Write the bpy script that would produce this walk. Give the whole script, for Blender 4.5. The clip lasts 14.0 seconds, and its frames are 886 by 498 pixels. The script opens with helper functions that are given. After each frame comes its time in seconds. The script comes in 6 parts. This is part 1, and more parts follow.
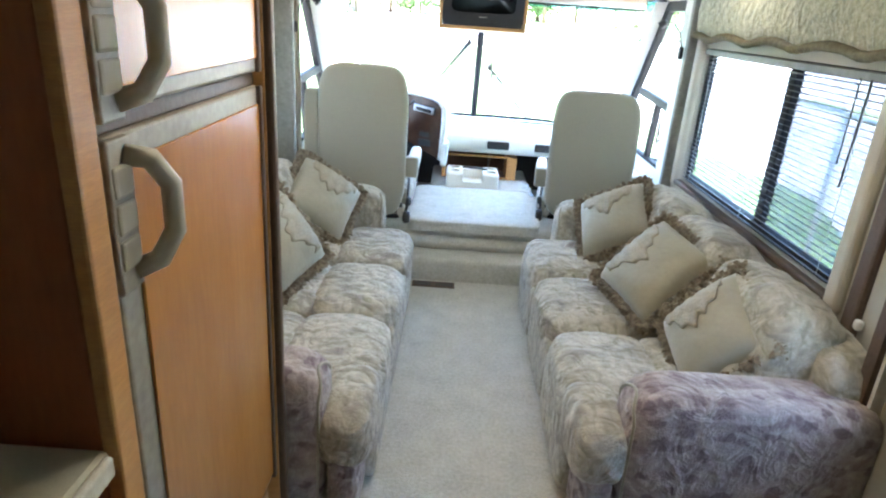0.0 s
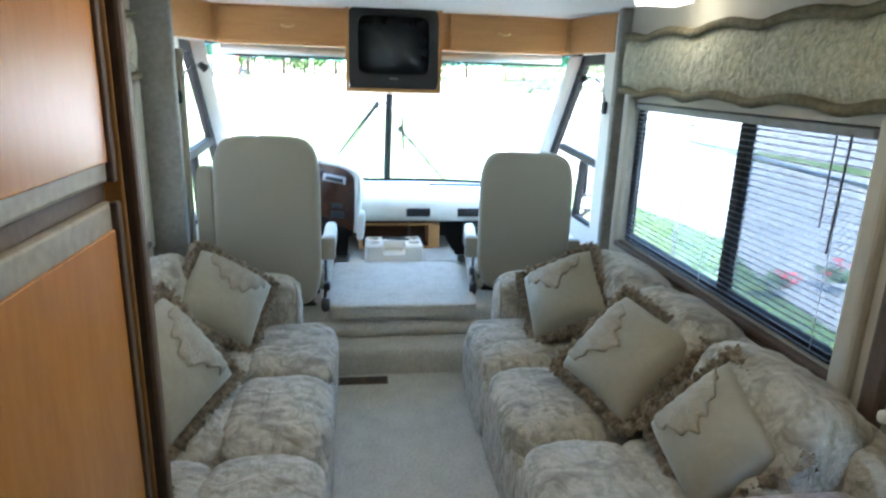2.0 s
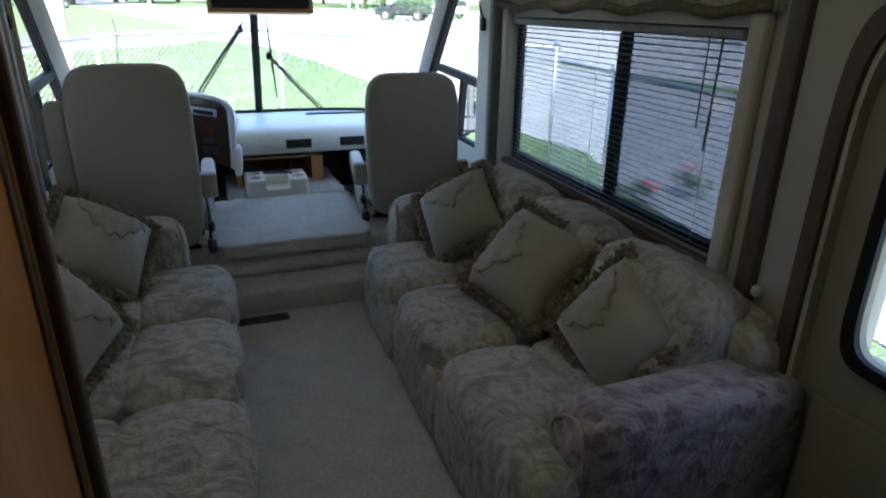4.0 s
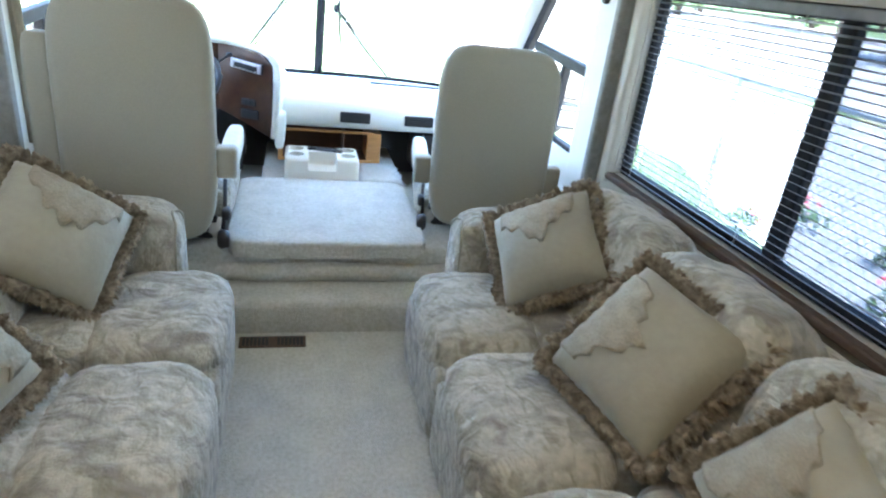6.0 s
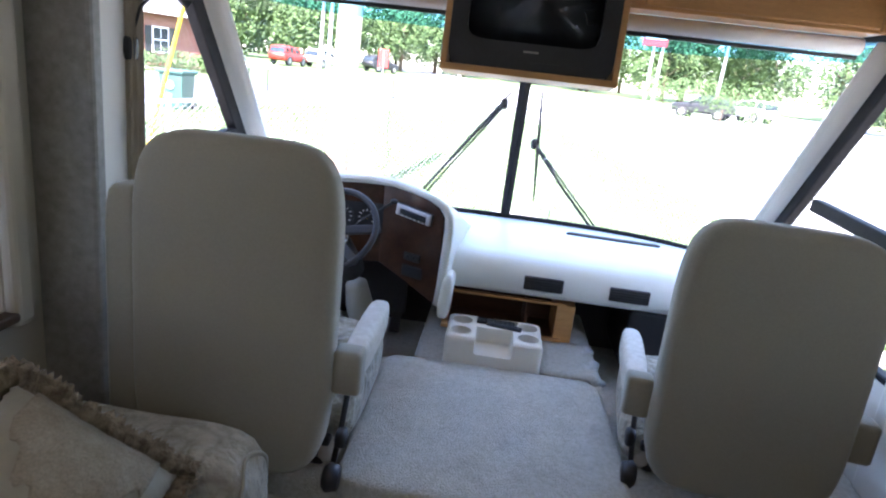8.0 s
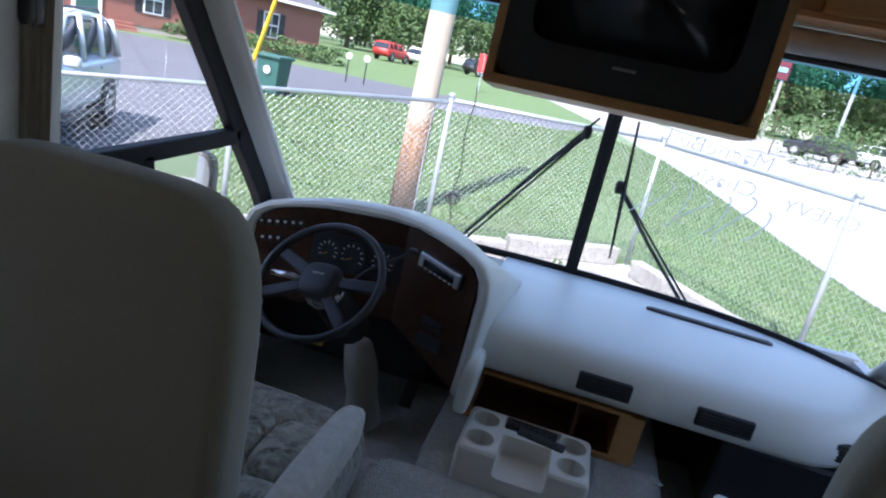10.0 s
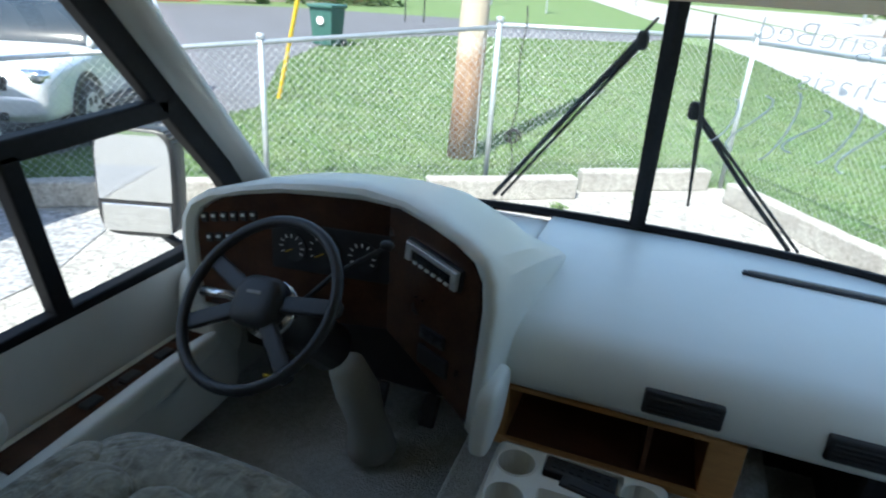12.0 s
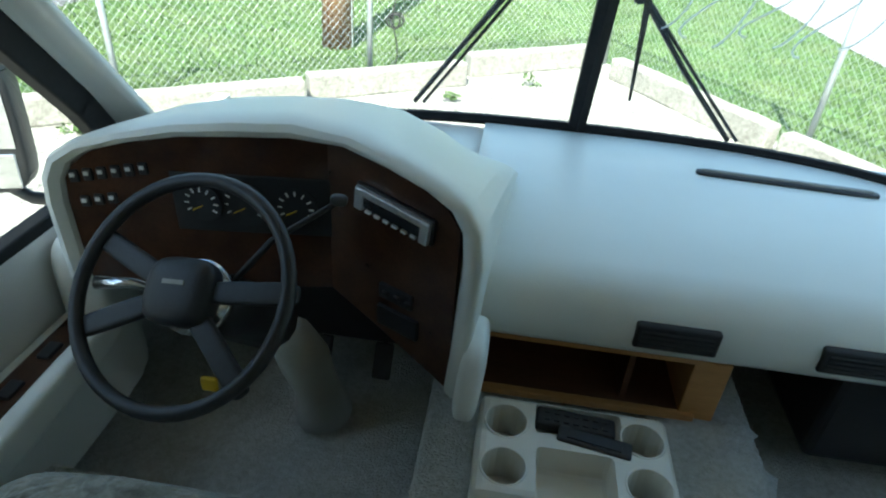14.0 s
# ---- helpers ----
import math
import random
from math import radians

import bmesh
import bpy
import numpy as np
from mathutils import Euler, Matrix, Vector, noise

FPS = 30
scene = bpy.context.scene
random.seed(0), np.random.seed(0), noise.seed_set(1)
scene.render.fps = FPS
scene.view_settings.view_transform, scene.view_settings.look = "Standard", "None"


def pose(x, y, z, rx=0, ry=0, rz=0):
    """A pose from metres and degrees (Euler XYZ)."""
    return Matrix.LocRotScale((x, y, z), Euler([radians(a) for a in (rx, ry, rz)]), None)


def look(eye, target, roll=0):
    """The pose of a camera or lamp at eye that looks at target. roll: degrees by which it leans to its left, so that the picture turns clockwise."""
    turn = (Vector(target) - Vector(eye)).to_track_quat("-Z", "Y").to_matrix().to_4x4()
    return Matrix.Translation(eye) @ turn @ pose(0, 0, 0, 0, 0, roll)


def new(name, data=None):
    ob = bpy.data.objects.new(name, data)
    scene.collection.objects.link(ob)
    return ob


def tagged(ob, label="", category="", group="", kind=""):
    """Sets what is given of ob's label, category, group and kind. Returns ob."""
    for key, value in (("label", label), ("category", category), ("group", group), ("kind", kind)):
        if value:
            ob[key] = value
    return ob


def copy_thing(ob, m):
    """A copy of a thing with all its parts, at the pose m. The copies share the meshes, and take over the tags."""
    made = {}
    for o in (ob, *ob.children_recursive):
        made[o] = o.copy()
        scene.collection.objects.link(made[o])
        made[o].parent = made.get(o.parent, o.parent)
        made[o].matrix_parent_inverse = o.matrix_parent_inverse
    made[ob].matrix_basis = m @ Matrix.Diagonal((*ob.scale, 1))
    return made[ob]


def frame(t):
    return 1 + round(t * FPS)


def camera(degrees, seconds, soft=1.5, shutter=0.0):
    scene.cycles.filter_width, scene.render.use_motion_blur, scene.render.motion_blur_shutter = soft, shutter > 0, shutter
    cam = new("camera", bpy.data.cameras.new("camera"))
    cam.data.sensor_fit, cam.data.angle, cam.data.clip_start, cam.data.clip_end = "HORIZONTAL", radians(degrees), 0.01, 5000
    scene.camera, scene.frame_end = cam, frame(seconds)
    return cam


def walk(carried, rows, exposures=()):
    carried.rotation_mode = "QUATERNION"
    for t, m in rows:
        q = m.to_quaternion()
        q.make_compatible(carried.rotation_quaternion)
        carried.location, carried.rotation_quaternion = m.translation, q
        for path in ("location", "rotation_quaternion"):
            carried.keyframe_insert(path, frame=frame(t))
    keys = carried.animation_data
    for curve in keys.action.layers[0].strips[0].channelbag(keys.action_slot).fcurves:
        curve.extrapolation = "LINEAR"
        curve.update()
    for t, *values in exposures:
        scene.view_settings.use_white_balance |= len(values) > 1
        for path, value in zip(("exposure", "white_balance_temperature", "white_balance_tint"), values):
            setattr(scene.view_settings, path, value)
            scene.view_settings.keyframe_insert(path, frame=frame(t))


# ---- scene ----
cam = camera(71.0, 14.0, 2.1, 0.2)
PATH = [
    (0, (-0.164, 0.392, 1.555), (-0.175, 2.262, 0.847), 3.9),
    (0.5, (-0.153, 0.526, 1.543), (-0.056, 2.401, 0.855), 4.3),
    (1, (-0.064, 0.733, 1.56), (-0.093, 2.609, 0.867), 2.8),
    (1.5, (-0.097, 0.861, 1.568), (-0.095, 2.73, 0.857), 2.4),
    (2, (-0.255, 0.859, 1.571), (0.017, 2.767, 1.035), 1.8),
    (2.3, (-0.294, 0.851, 1.611), (0.14, 2.785, 1.343), 0.8),
    (2.5, (-0.3, 0.86, 1.649), (0.221, 2.788, 1.558), -0.1),
    (2.7, (-0.324, 0.891, 1.668), (0.275, 2.797, 1.623), -0.6),
    (3, (-0.336, 0.892, 1.635), (0.328, 2.763, 1.387), -0.2),
    (3.5, (-0.373, 0.885, 1.572), (0.297, 2.664, 0.951), 0.5),
    (5.8, (-0.158, 1.486, 1.42), (0.322, 3.248, 0.606), 5.3),
    (6, (-0.164, 1.677, 1.427), (0.311, 3.444, 0.62), 7.1),
    (6.5, (-0.148, 1.919, 1.392), (0.21, 3.756, 0.688), 8.5),
    (7, (-0.071, 2.165, 1.418), (0.018, 4.068, 0.808), 7.8),
    (7.5, (-0.103, 2.424, 1.438), (-0.173, 4.344, 0.885), 6.3),
    (10, (-0.047, 3.376, 1.487), (-0.422, 5.258, 0.922), 12.2),
    (10.5, (-0.072, 3.551, 1.482), (-0.653, 5.359, 0.854), 12.9),
    (11, (-0.021, 3.715, 1.495), (-0.987, 5.319, 0.794), 10.2),
    (11.5, (0.043, 3.857, 1.482), (-0.877, 5.481, 0.763), 7.2),
    (12, (0.028, 4.014, 1.456), (-0.566, 5.754, 0.668), 4),
    (12.5, (-0.159, 4.115, 1.471), (-0.481, 5.89, 0.609), 4.4),
    (13, (-0.182, 4.206, 1.475), (-0.395, 5.992, 0.6), 4.6),
    (13.5, (-0.215, 4.235, 1.451), (-0.383, 5.955, 0.444), 4.4),
    (14, (-0.212, 4.239, 1.439), (-0.381, 5.913, 0.358), 4.2),
]
EXPOSURES = [(0, 5.18, 6100, 12), (0.7, 5.03, 6000, 10), (1.5, 4.38, 5950, 9), (2, 4.38, 5850, 9), (2.6, 4.07, 5750, 10), (3, 3.25, 5800, 11), (3.5, 2.6, 5900, 17), (3.9, 2.5, 5850, 15), (5.5, 4.61, 5950, 12), (6.5, 4.86, 5950, 14), (7.0, 4.51, 6050, 18), (7.7, 3.78, 6200, 26), (9.5, 1.64, 5750, 19), (10, 1.61, 5850, 21), (10.5, 1.56, 5750, 16), (11, 1.61, 6000, 16), (11.5, 1.61, 6100, 15), (12, 1.57, 6200, 6), (12.5, 1.57, 6300, 0), (13, 1.57, 6400, -6), (14, 1.92, 6500, -6)]
walk(cam, [(t, look(eye, target, roll)) for t, eye, target, roll in PATH], EXPOSURES)

# ---- world, sun, large lights ----
world = bpy.data.worlds.new("world")
scene.world = world
world.use_nodes = True
wn = world.node_tree.nodes
sky = wn.new("ShaderNodeTexSky")
sky.sky_type = "NISHITA"
sky.sun_disc = False
SUN_AZ, SUN_EL = 186.0, 52.0
sky.sun_elevation, sky.sun_rotation = radians(SUN_EL), radians(SUN_AZ)
world.node_tree.links.new(sky.outputs[0], wn["Background"].inputs[0])
wn["Background"].inputs[1].default_value = 0.15
sun = new("sun", bpy.data.lights.new("sun", "SUN"))
sun.data.energy, sun.data.angle, sun.data.color = 4.3, radians(0.5), (1.0, 0.95, 0.88)
sun_dir = Vector((math.sin(radians(SUN_AZ)) * math.cos(radians(SUN_EL)), math.cos(radians(SUN_AZ)) * math.cos(radians(SUN_EL)), math.sin(radians(SUN_EL))))
sun.matrix_world = look(sun_dir * 60, (0, 0, 0))

# ---- materials ----
MATS = {}


def material(name, colour, rough=0.6, metal=0.0, second=None, scale=8.0, amount=0.5, bump=0.0, bump_scale=60.0, detail=4.0, stretch=(1, 1, 1), spread=0.0, spec=0.5, sheen=0.0, fine=0.12, fine_scale=0.0):
    """A surface with a broad variation between two colours, a fine grain, and fine relief."""
    m = bpy.data.materials.new(name)
    m.use_nodes = True
    n, l = m.node_tree.nodes, m.node_tree.links
    b = n["Principled BSDF"]
    b.inputs["Roughness"].default_value, b.inputs["Metallic"].default_value = rough, metal
    b.inputs["Specular IOR Level"].default_value = spec
    if sheen:
        b.inputs["Sheen Weight"].default_value = sheen
    tc = n.new("ShaderNodeTexCoord")
    mp = n.new("ShaderNodeMapping")
    mp.inputs["Scale"].default_value = stretch
    l.new(tc.outputs["Object"], mp.inputs[0])
    second = second or tuple(c * 0.82 for c in colour)
    noise1 = n.new("ShaderNodeTexNoise")
    noise1.inputs["Scale"].default_value, noise1.inputs["Detail"].default_value = scale, detail
    l.new(mp.outputs[0], noise1.inputs["Vector"])
    ramp = n.new("ShaderNodeValToRGB")
    ramp.color_ramp.elements[0].position, ramp.color_ramp.elements[1].position = 0.5 - amount / 2, 0.5 + amount / 2
    ramp.color_ramp.elements[0].color, ramp.color_ramp.elements[1].color = (*second, 1), (*colour, 1)
    l.new(noise1.outputs["Fac"], ramp.inputs[0])
    noise2 = n.new("ShaderNodeTexNoise")
    noise2.inputs["Scale"].default_value, noise2.inputs["Detail"].default_value = fine_scale or scale * 9, 3
    l.new(mp.outputs[0], noise2.inputs["Vector"])
    mix = n.new("ShaderNodeMix")
    mix.data_type, mix.blend_type = "RGBA", "OVERLAY"
    mix.inputs["Factor"].default_value = fine * 3
    l.new(ramp.outputs[0], mix.inputs["A"])
    l.new(noise2.outputs["Fac"], mix.inputs["B"])
    out = mix.outputs["Result"]
    if spread:
        info, hsv = n.new("ShaderNodeObjectInfo"), n.new("ShaderNodeHueSaturation")
        rng = n.new("ShaderNodeMapRange")
        rng.inputs["To Min"].default_value, rng.inputs["To Max"].default_value = 1 - spread, 1 + spread
        l.new(info.outputs["Random"], rng.inputs["Value"])
        l.new(rng.outputs[0], hsv.inputs["Value"])
        l.new(out, hsv.inputs["Color"])
        out = hsv.outputs[0]
    l.new(out, b.inputs["Base Color"])
    if bump:
        noise3, bp = n.new("ShaderNodeTexNoise"), n.new("ShaderNodeBump")
        noise3.inputs["Scale"].default_value, noise3.inputs["Detail"].default_value = bump_scale, 4
        l.new(mp.outputs[0], noise3.inputs["Vector"])
        bp.inputs["Strength"].default_value, bp.inputs["Distance"].default_value = bump, 0.01
        l.new(noise3.outputs["Fac"], bp.inputs["Height"])
        l.new(bp.outputs[0], b.inputs["Normal"])
    MATS[name] = m
    return m


def floral(name, base, mark, leaf, scale, bump=0.5, sprigs=0.0):
    """Woven upholstery with soft scattered leaf marks in two tones."""
    m = material(name, base, 0.85, 0, tuple(c * 0.86 for c in base), 5, 0.5, bump, 140, sheen=0.3)
    n, l = m.node_tree.nodes, m.node_tree.links
    b = n["Principled BSDF"]
    src = b.inputs["Base Color"].links[0].from_socket
    tc = n.new("ShaderNodeTexCoord")
    for tone, k, lo, hi, squash in ((mark, 1.0, 0.49, 0.68, (1, 1.9, 1.5)), (leaf, 1.9, 0.51, 0.66, (1.7, 1, 1.3))):
        mp = n.new("ShaderNodeMapping")
        mp.inputs["Scale"].default_value = squash
        mp.inputs["Rotation"].default_value = (0.3 * k, 0.4, 0.6 * k)
        l.new(tc.outputs["Object"], mp.inputs[0])
        tex = n.new("ShaderNodeTexNoise")
        tex.inputs["Scale"].default_value, tex.inputs["Detail"].default_value, tex.inputs["Distortion"].default_value = scale * k, 2.5, 0.8
        l.new(mp.outputs[0], tex.inputs["Vector"])
        ramp = n.new("ShaderNodeMapRange")
        ramp.inputs["From Min"].default_value, ramp.inputs["From Max"].default_value = lo, hi
        ramp.inputs["To Max"].default_value = 0.75
        l.new(tex.outputs["Fac"], ramp.inputs["Value"])
        mix = n.new("ShaderNodeMix")
        mix.data_type = "RGBA"
        l.new(ramp.outputs[0], mix.inputs["Factor"])
        l.new(src, mix.inputs["A"])
        mix.inputs["B"].default_value = (*tone, 1)
        src = mix.outputs["Result"]
    if sprigs:
        # small separate leaves, each a stretched cell with a ragged rim
        mp, wob, addv, vor, rng, mix = n.new("ShaderNodeMapping"), n.new("ShaderNodeTexNoise"), n.new("ShaderNodeMix"), n.new("ShaderNodeTexVoronoi"), n.new("ShaderNodeMapRange"), n.new("ShaderNodeMix")
        mp.inputs["Scale"].default_value, mp.inputs["Rotation"].default_value = (1.0, 1.0, 1.5), (0.2, 0.5, 0.1)
        wob.inputs["Scale"].default_value, wob.inputs["Detail"].default_value = 38.0, 2.0
        addv.data_type, addv.inputs["Factor"].default_value = "RGBA", 0.055
        vor.inputs["Scale"].default_value = sprigs
        rng.inputs["From Min"].default_value, rng.inputs["From Max"].default_value = 0.40, 0.27
        rng.inputs["To Max"].default_value = 0.85
        l.new(tc.outputs["Object"], mp.inputs[0])
        l.new(mp.outputs[0], addv.inputs["A"])
        l.new(wob.outputs["Color"], addv.inputs["B"])
        l.new(tc.outputs["Object"], wob.inputs["Vector"])
        l.new(addv.outputs["Result"], vor.inputs["Vector"])
        l.new(vor.outputs["Distance"], rng.inputs["Value"])
        mix.data_type = "RGBA"
        l.new(rng.outputs[0], mix.inputs["Factor"])
        l.new(src, mix.inputs["A"])
        mix.inputs["B"].default_value = (*mark, 1)
        src = mix.outputs["Result"]
    l.new(src, b.inputs["Base Color"])
    # soft creases over the weave
    crease, bp = n.new("ShaderNodeTexNoise"), n.new("ShaderNodeBump")
    crease.inputs["Scale"].default_value, crease.inputs["Detail"].default_value, crease.inputs["Distortion"].default_value = 9.0, 2.0, 1.6
    l.new(tc.outputs["Object"], crease.inputs["Vector"])
    bp.inputs["Strength"].default_value, bp.inputs["Distance"].default_value = 0.55, 0.05
    l.new(crease.outputs["Fac"], bp.inputs["Height"])
    l.new(b.inputs["Normal"].links[0].from_socket, bp.inputs["Normal"])
    l.new(bp.outputs[0], b.inputs["Normal"])
    return m


def glow(name, colour, strength):
    m = bpy.data.materials.new(name)
    m.use_nodes = True
    b = m.node_tree.nodes["Principled BSDF"]
    b.inputs["Base Color"].default_value = (*colour, 1)
    b.inputs["Emission Color"].default_value = (*colour, 1)
    b.inputs["Emission Strength"].default_value = strength
    return m


def glazing(name, tint=(1, 1, 1)):
    m = bpy.data.materials.new(name)
    m.use_nodes = True
    n, l = m.node_tree.nodes, m.node_tree.links
    n.remove(n["Principled BSDF"])
    clear, gloss, mix, edge, power, gain = n.new("ShaderNodeBsdfTransparent"), n.new("ShaderNodeBsdfGlossy"), n.new("ShaderNodeMixShader"), n.new("ShaderNodeLayerWeight"), n.new("ShaderNodeMath"), n.new("ShaderNodeMath")
    clear.inputs[0].default_value = (*tint, 1)
    gloss.inputs["Roughness"].default_value = 0.02
    edge.inputs[0].default_value = 0.5
    power.operation, power.inputs[1].default_value = "POWER", 4.0
    gain.operation, gain.inputs[1].default_value, gain.inputs[2].default_value = "MULTIPLY_ADD", 0.35, 0.03
    l.new(edge.outputs["Facing"], power.inputs[0])
    l.new(power.outputs[0], gain.inputs[0])
    l.new(gain.outputs[0], mix.inputs[0])
    l.new(clear.outputs[0], mix.inputs[1])
    l.new(gloss.outputs[0], mix.inputs[2])
    l.new(mix.outputs[0], n["Material Output"].inputs[0])
    return m


CARPET = material("carpet", (0.62, 0.62, 0.56), 0.95, 0, (0.51, 0.515, 0.465), 9, 0.45, 1.0, 150, detail=6, sheen=0.15, fine=0.14, fine_scale=70)
SOFA = floral("sofa_fabric", (0.47, 0.45, 0.37), (0.17, 0.155, 0.13), (0.25, 0.24, 0.175), 8)
SOFA_ARM = floral("sofa_arm_fabric", (0.40, 0.345, 0.325), (0.15, 0.105, 0.115), (0.30, 0.25, 0.24), 9, 0.5, 13.0)
PILLOW = material("pillow_satin", (0.34, 0.325, 0.25), 0.5, 0, (0.29, 0.275, 0.21), 5, 0.6, 0.15, 60, sheen=0.3, fine=0.03)
FRINGE = material("pillow_fringe", (0.36, 0.31, 0.22), 0.85, 0, (0.12, 0.09, 0.06), 45, 0.35, 0.8, 160)
FLAP = material("pillow_flap", (0.36, 0.33, 0.25), 0.65, 0, (0.27, 0.235, 0.17), 22, 0.5, 0.5, 90)
SEAT = material("seat_fabric", (0.325, 0.31, 0.245), 0.9, 0, (0.295, 0.28, 0.22), 2, 0.7, 0.2, 300, sheen=0.3, fine=0.03, fine_scale=150)
SEAT_FLORAL = floral("seat_floral", (0.36, 0.34, 0.265), (0.13, 0.115, 0.085), (0.50, 0.47, 0.37), 12)
ARMPAD = material("armrest_vinyl", (0.62, 0.59, 0.52), 0.5, 0, (0.56, 0.53, 0.46), 6, 0.5, 0.2, 200)
OAK = material("oak", (0.56, 0.29, 0.10), 0.38, 0, (0.45, 0.22, 0.07), 6, 0.6, 0.08, 90, stretch=(1, 1, 9), fine=0.08)
OAK_H = material("oak_across", (0.56, 0.29, 0.10), 0.38, 0, (0.45, 0.22, 0.07), 6, 0.6, 0.08, 90, stretch=(1, 9, 9), fine=0.08)
FRIDGE_WOOD = material("fridge_panel", (0.45, 0.20, 0.045), 0.26, 0, (0.36, 0.15, 0.032), 2.2, 0.7, 0.04, 60, stretch=(1, 4, 0.7), fine=0.05)
# brown wood for the cubby's inside, with the recess's shade in its colour
CUBBY_SHADE = material("shaded_cubby_wood", (0.13, 0.055, 0.025), 0.5, 0, (0.08, 0.034, 0.016), 6, 0.6, 0.05, 80, stretch=(1, 6, 6), fine=0.08)
CHERRY = material("dark_cherry", (0.40, 0.135, 0.04), 0.32, 0, (0.27, 0.085, 0.027), 4, 0.7, 0.05, 60, stretch=(3, 3, 0.6), fine=0.06)
BURL = material("burl_walnut", (0.085, 0.038, 0.02), 0.18, 0, (0.03, 0.014, 0.009), 14, 0.5, 0.02, 60, detail=8)
TRIM_GREY = material("fridge_trim", (0.33, 0.31, 0.27), 0.45, 0.2, None, 6, 0.5)
TRIM_BROWN = material("brown_trim", (0.10, 0.065, 0.045), 0.5, 0, None, 8, 0.5, 0.1, 80)
WALL = material("wall_vinyl", (0.72, 0.71, 0.67), 0.6, 0, (0.68, 0.67, 0.63), 1.6, 0.7, 0.06, 220, fine=0.02)
WALL_TAN = material("fascia_vinyl", (0.53, 0.50, 0.41), 0.65, 0, (0.49, 0.46, 0.38), 2, 0.7, 0.06, 220, fine=0.02)
GREY_STRIP = material("grey_seal", (0.26, 0.26, 0.24), 0.6, 0, None, 5, 0.5, 0.1, 90)
CEIL = material("ceiling_fabric", (0.60, 0.61, 0.58), 0.9, 0, (0.57, 0.58, 0.55), 1.5, 0.7, 0.15, 400, fine=0.02)
BEAM = material("beam_fabric", (0.24, 0.21, 0.17), 0.9, 0, (0.2, 0.17, 0.14), 4, 0.6, 0.3, 200)
DASH = material("dash_plastic", (0.80, 0.81, 0.74), 0.4, 0, (0.75, 0.76, 0.69), 1.5, 0.7, 0.10, 350, fine=0.02)
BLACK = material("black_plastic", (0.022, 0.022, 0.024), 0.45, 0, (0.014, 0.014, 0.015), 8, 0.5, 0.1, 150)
RUBBER = material("black_rubber", (0.02, 0.02, 0.02), 0.7, 0, (0.035, 0.034, 0.032), 8, 0.5, 0.1, 90)
FRAME = material("window_frame_black", (0.018, 0.018, 0.02), 0.6, 0, (0.012, 0.012, 0.013), 8, 0.5, spec=0.15)
WHEEL_GREY = material("wheel_grey", (0.022, 0.023, 0.025), 0.46, 0, None, 9, 0.5, 0.1, 200)
CREAM = material("cream_plastic", (0.76, 0.73, 0.64), 0.42, 0, (0.71, 0.68, 0.59), 4, 0.6, 0.03, 60, fine=0.03)
CHROME = material("chrome", (0.75, 0.75, 0.75), 0.2, 1.0, (0.6, 0.6, 0.6), 5, 0.5)
BRASS = material("brass", (0.75, 0.55, 0.25), 0.28, 1.0, (0.6, 0.42, 0.18), 9, 0.5)
SILVER = material("silver_plastic", (0.62, 0.63, 0.64), 0.3, 0.6, None, 9, 0.5)
SCREEN = material("tv_glass", (0.02, 0.023, 0.026), 0.12, 0, (0.016, 0.018, 0.02), 3, 0.5)
SLAT = material("blind_slat", (0.20, 0.205, 0.21), 0.5, 0.0, (0.16, 0.165, 0.17), 3, 0.6)
VALANCE = floral("valance_fabric", (0.46, 0.44, 0.30), (0.20, 0.20, 0.15), (0.58, 0.56, 0.42), 22)
BRAID = material("valance_braid", (0.22, 0.19, 0.11), 0.9, 0, (0.11, 0.09, 0.05), 40, 0.5, 0.9, 120)
COUNTER = material("laminate", (0.46, 0.45, 0.36), 0.4, 0, (0.42, 0.41, 0.33), 30, 0.6, fine=0.05)
CURTAIN = material("curtain_tan", (0.42, 0.36, 0.27), 0.85, 0, (0.33, 0.27, 0.20), 6, 0.6, 0.3, 120, stretch=(6, 6, 0.4))
GLASS = glazing("glass", (0.93, 0.96, 0.95))
DARK_GLASS = glazing("privacy_glass", (0.56, 0.60, 0.62))
SCREENED_GLASS = glazing("screened_glass", (0.30, 0.33, 0.36))
TINT = glazing("tinted_glass", (0.25, 0.62, 0.86))
LAMP_ON = glow("lamp_glow", (1.0, 0.86, 0.62), 0.85)
LAMP_SMALL = glow("small_lamp_glow", (1.0, 0.90, 0.72), 0.55)
MIRROR = material("mirror_face", (0.62, 0.63, 0.64), 0.02, 1.0, (0.6, 0.61, 0.62), 2, 0.3, fine=0.0)
GRASS = material("grass_ground", (0.07, 0.135, 0.035), 0.95, 0, (0.125, 0.165, 0.065), 1.7, 0.5, 0.8, 14, fine=0.3, fine_scale=9)
BLADE = material("grass_blade", (0.062, 0.13, 0.033), 0.8, 0, (0.11, 0.152, 0.06), 1.7, 0.5)
GRAVEL = material("white_gravel", (0.40, 0.385, 0.355), 0.95, 0, (0.20, 0.19, 0.175), 7, 0.6, 1.0, 45, fine=0.35, fine_scale=22)
GRAVEL_GREY = material("grey_gravel", (0.36, 0.36, 0.365), 0.95, 0, (0.16, 0.16, 0.165), 14, 0.5, 1.0, 50, fine=0.4, fine_scale=26)
DOOR_VINYL = material("door_vinyl", (0.30, 0.275, 0.21), 0.7, 0, (0.26, 0.24, 0.18), 3, 0.6, 0.1, 150, fine=0.03)
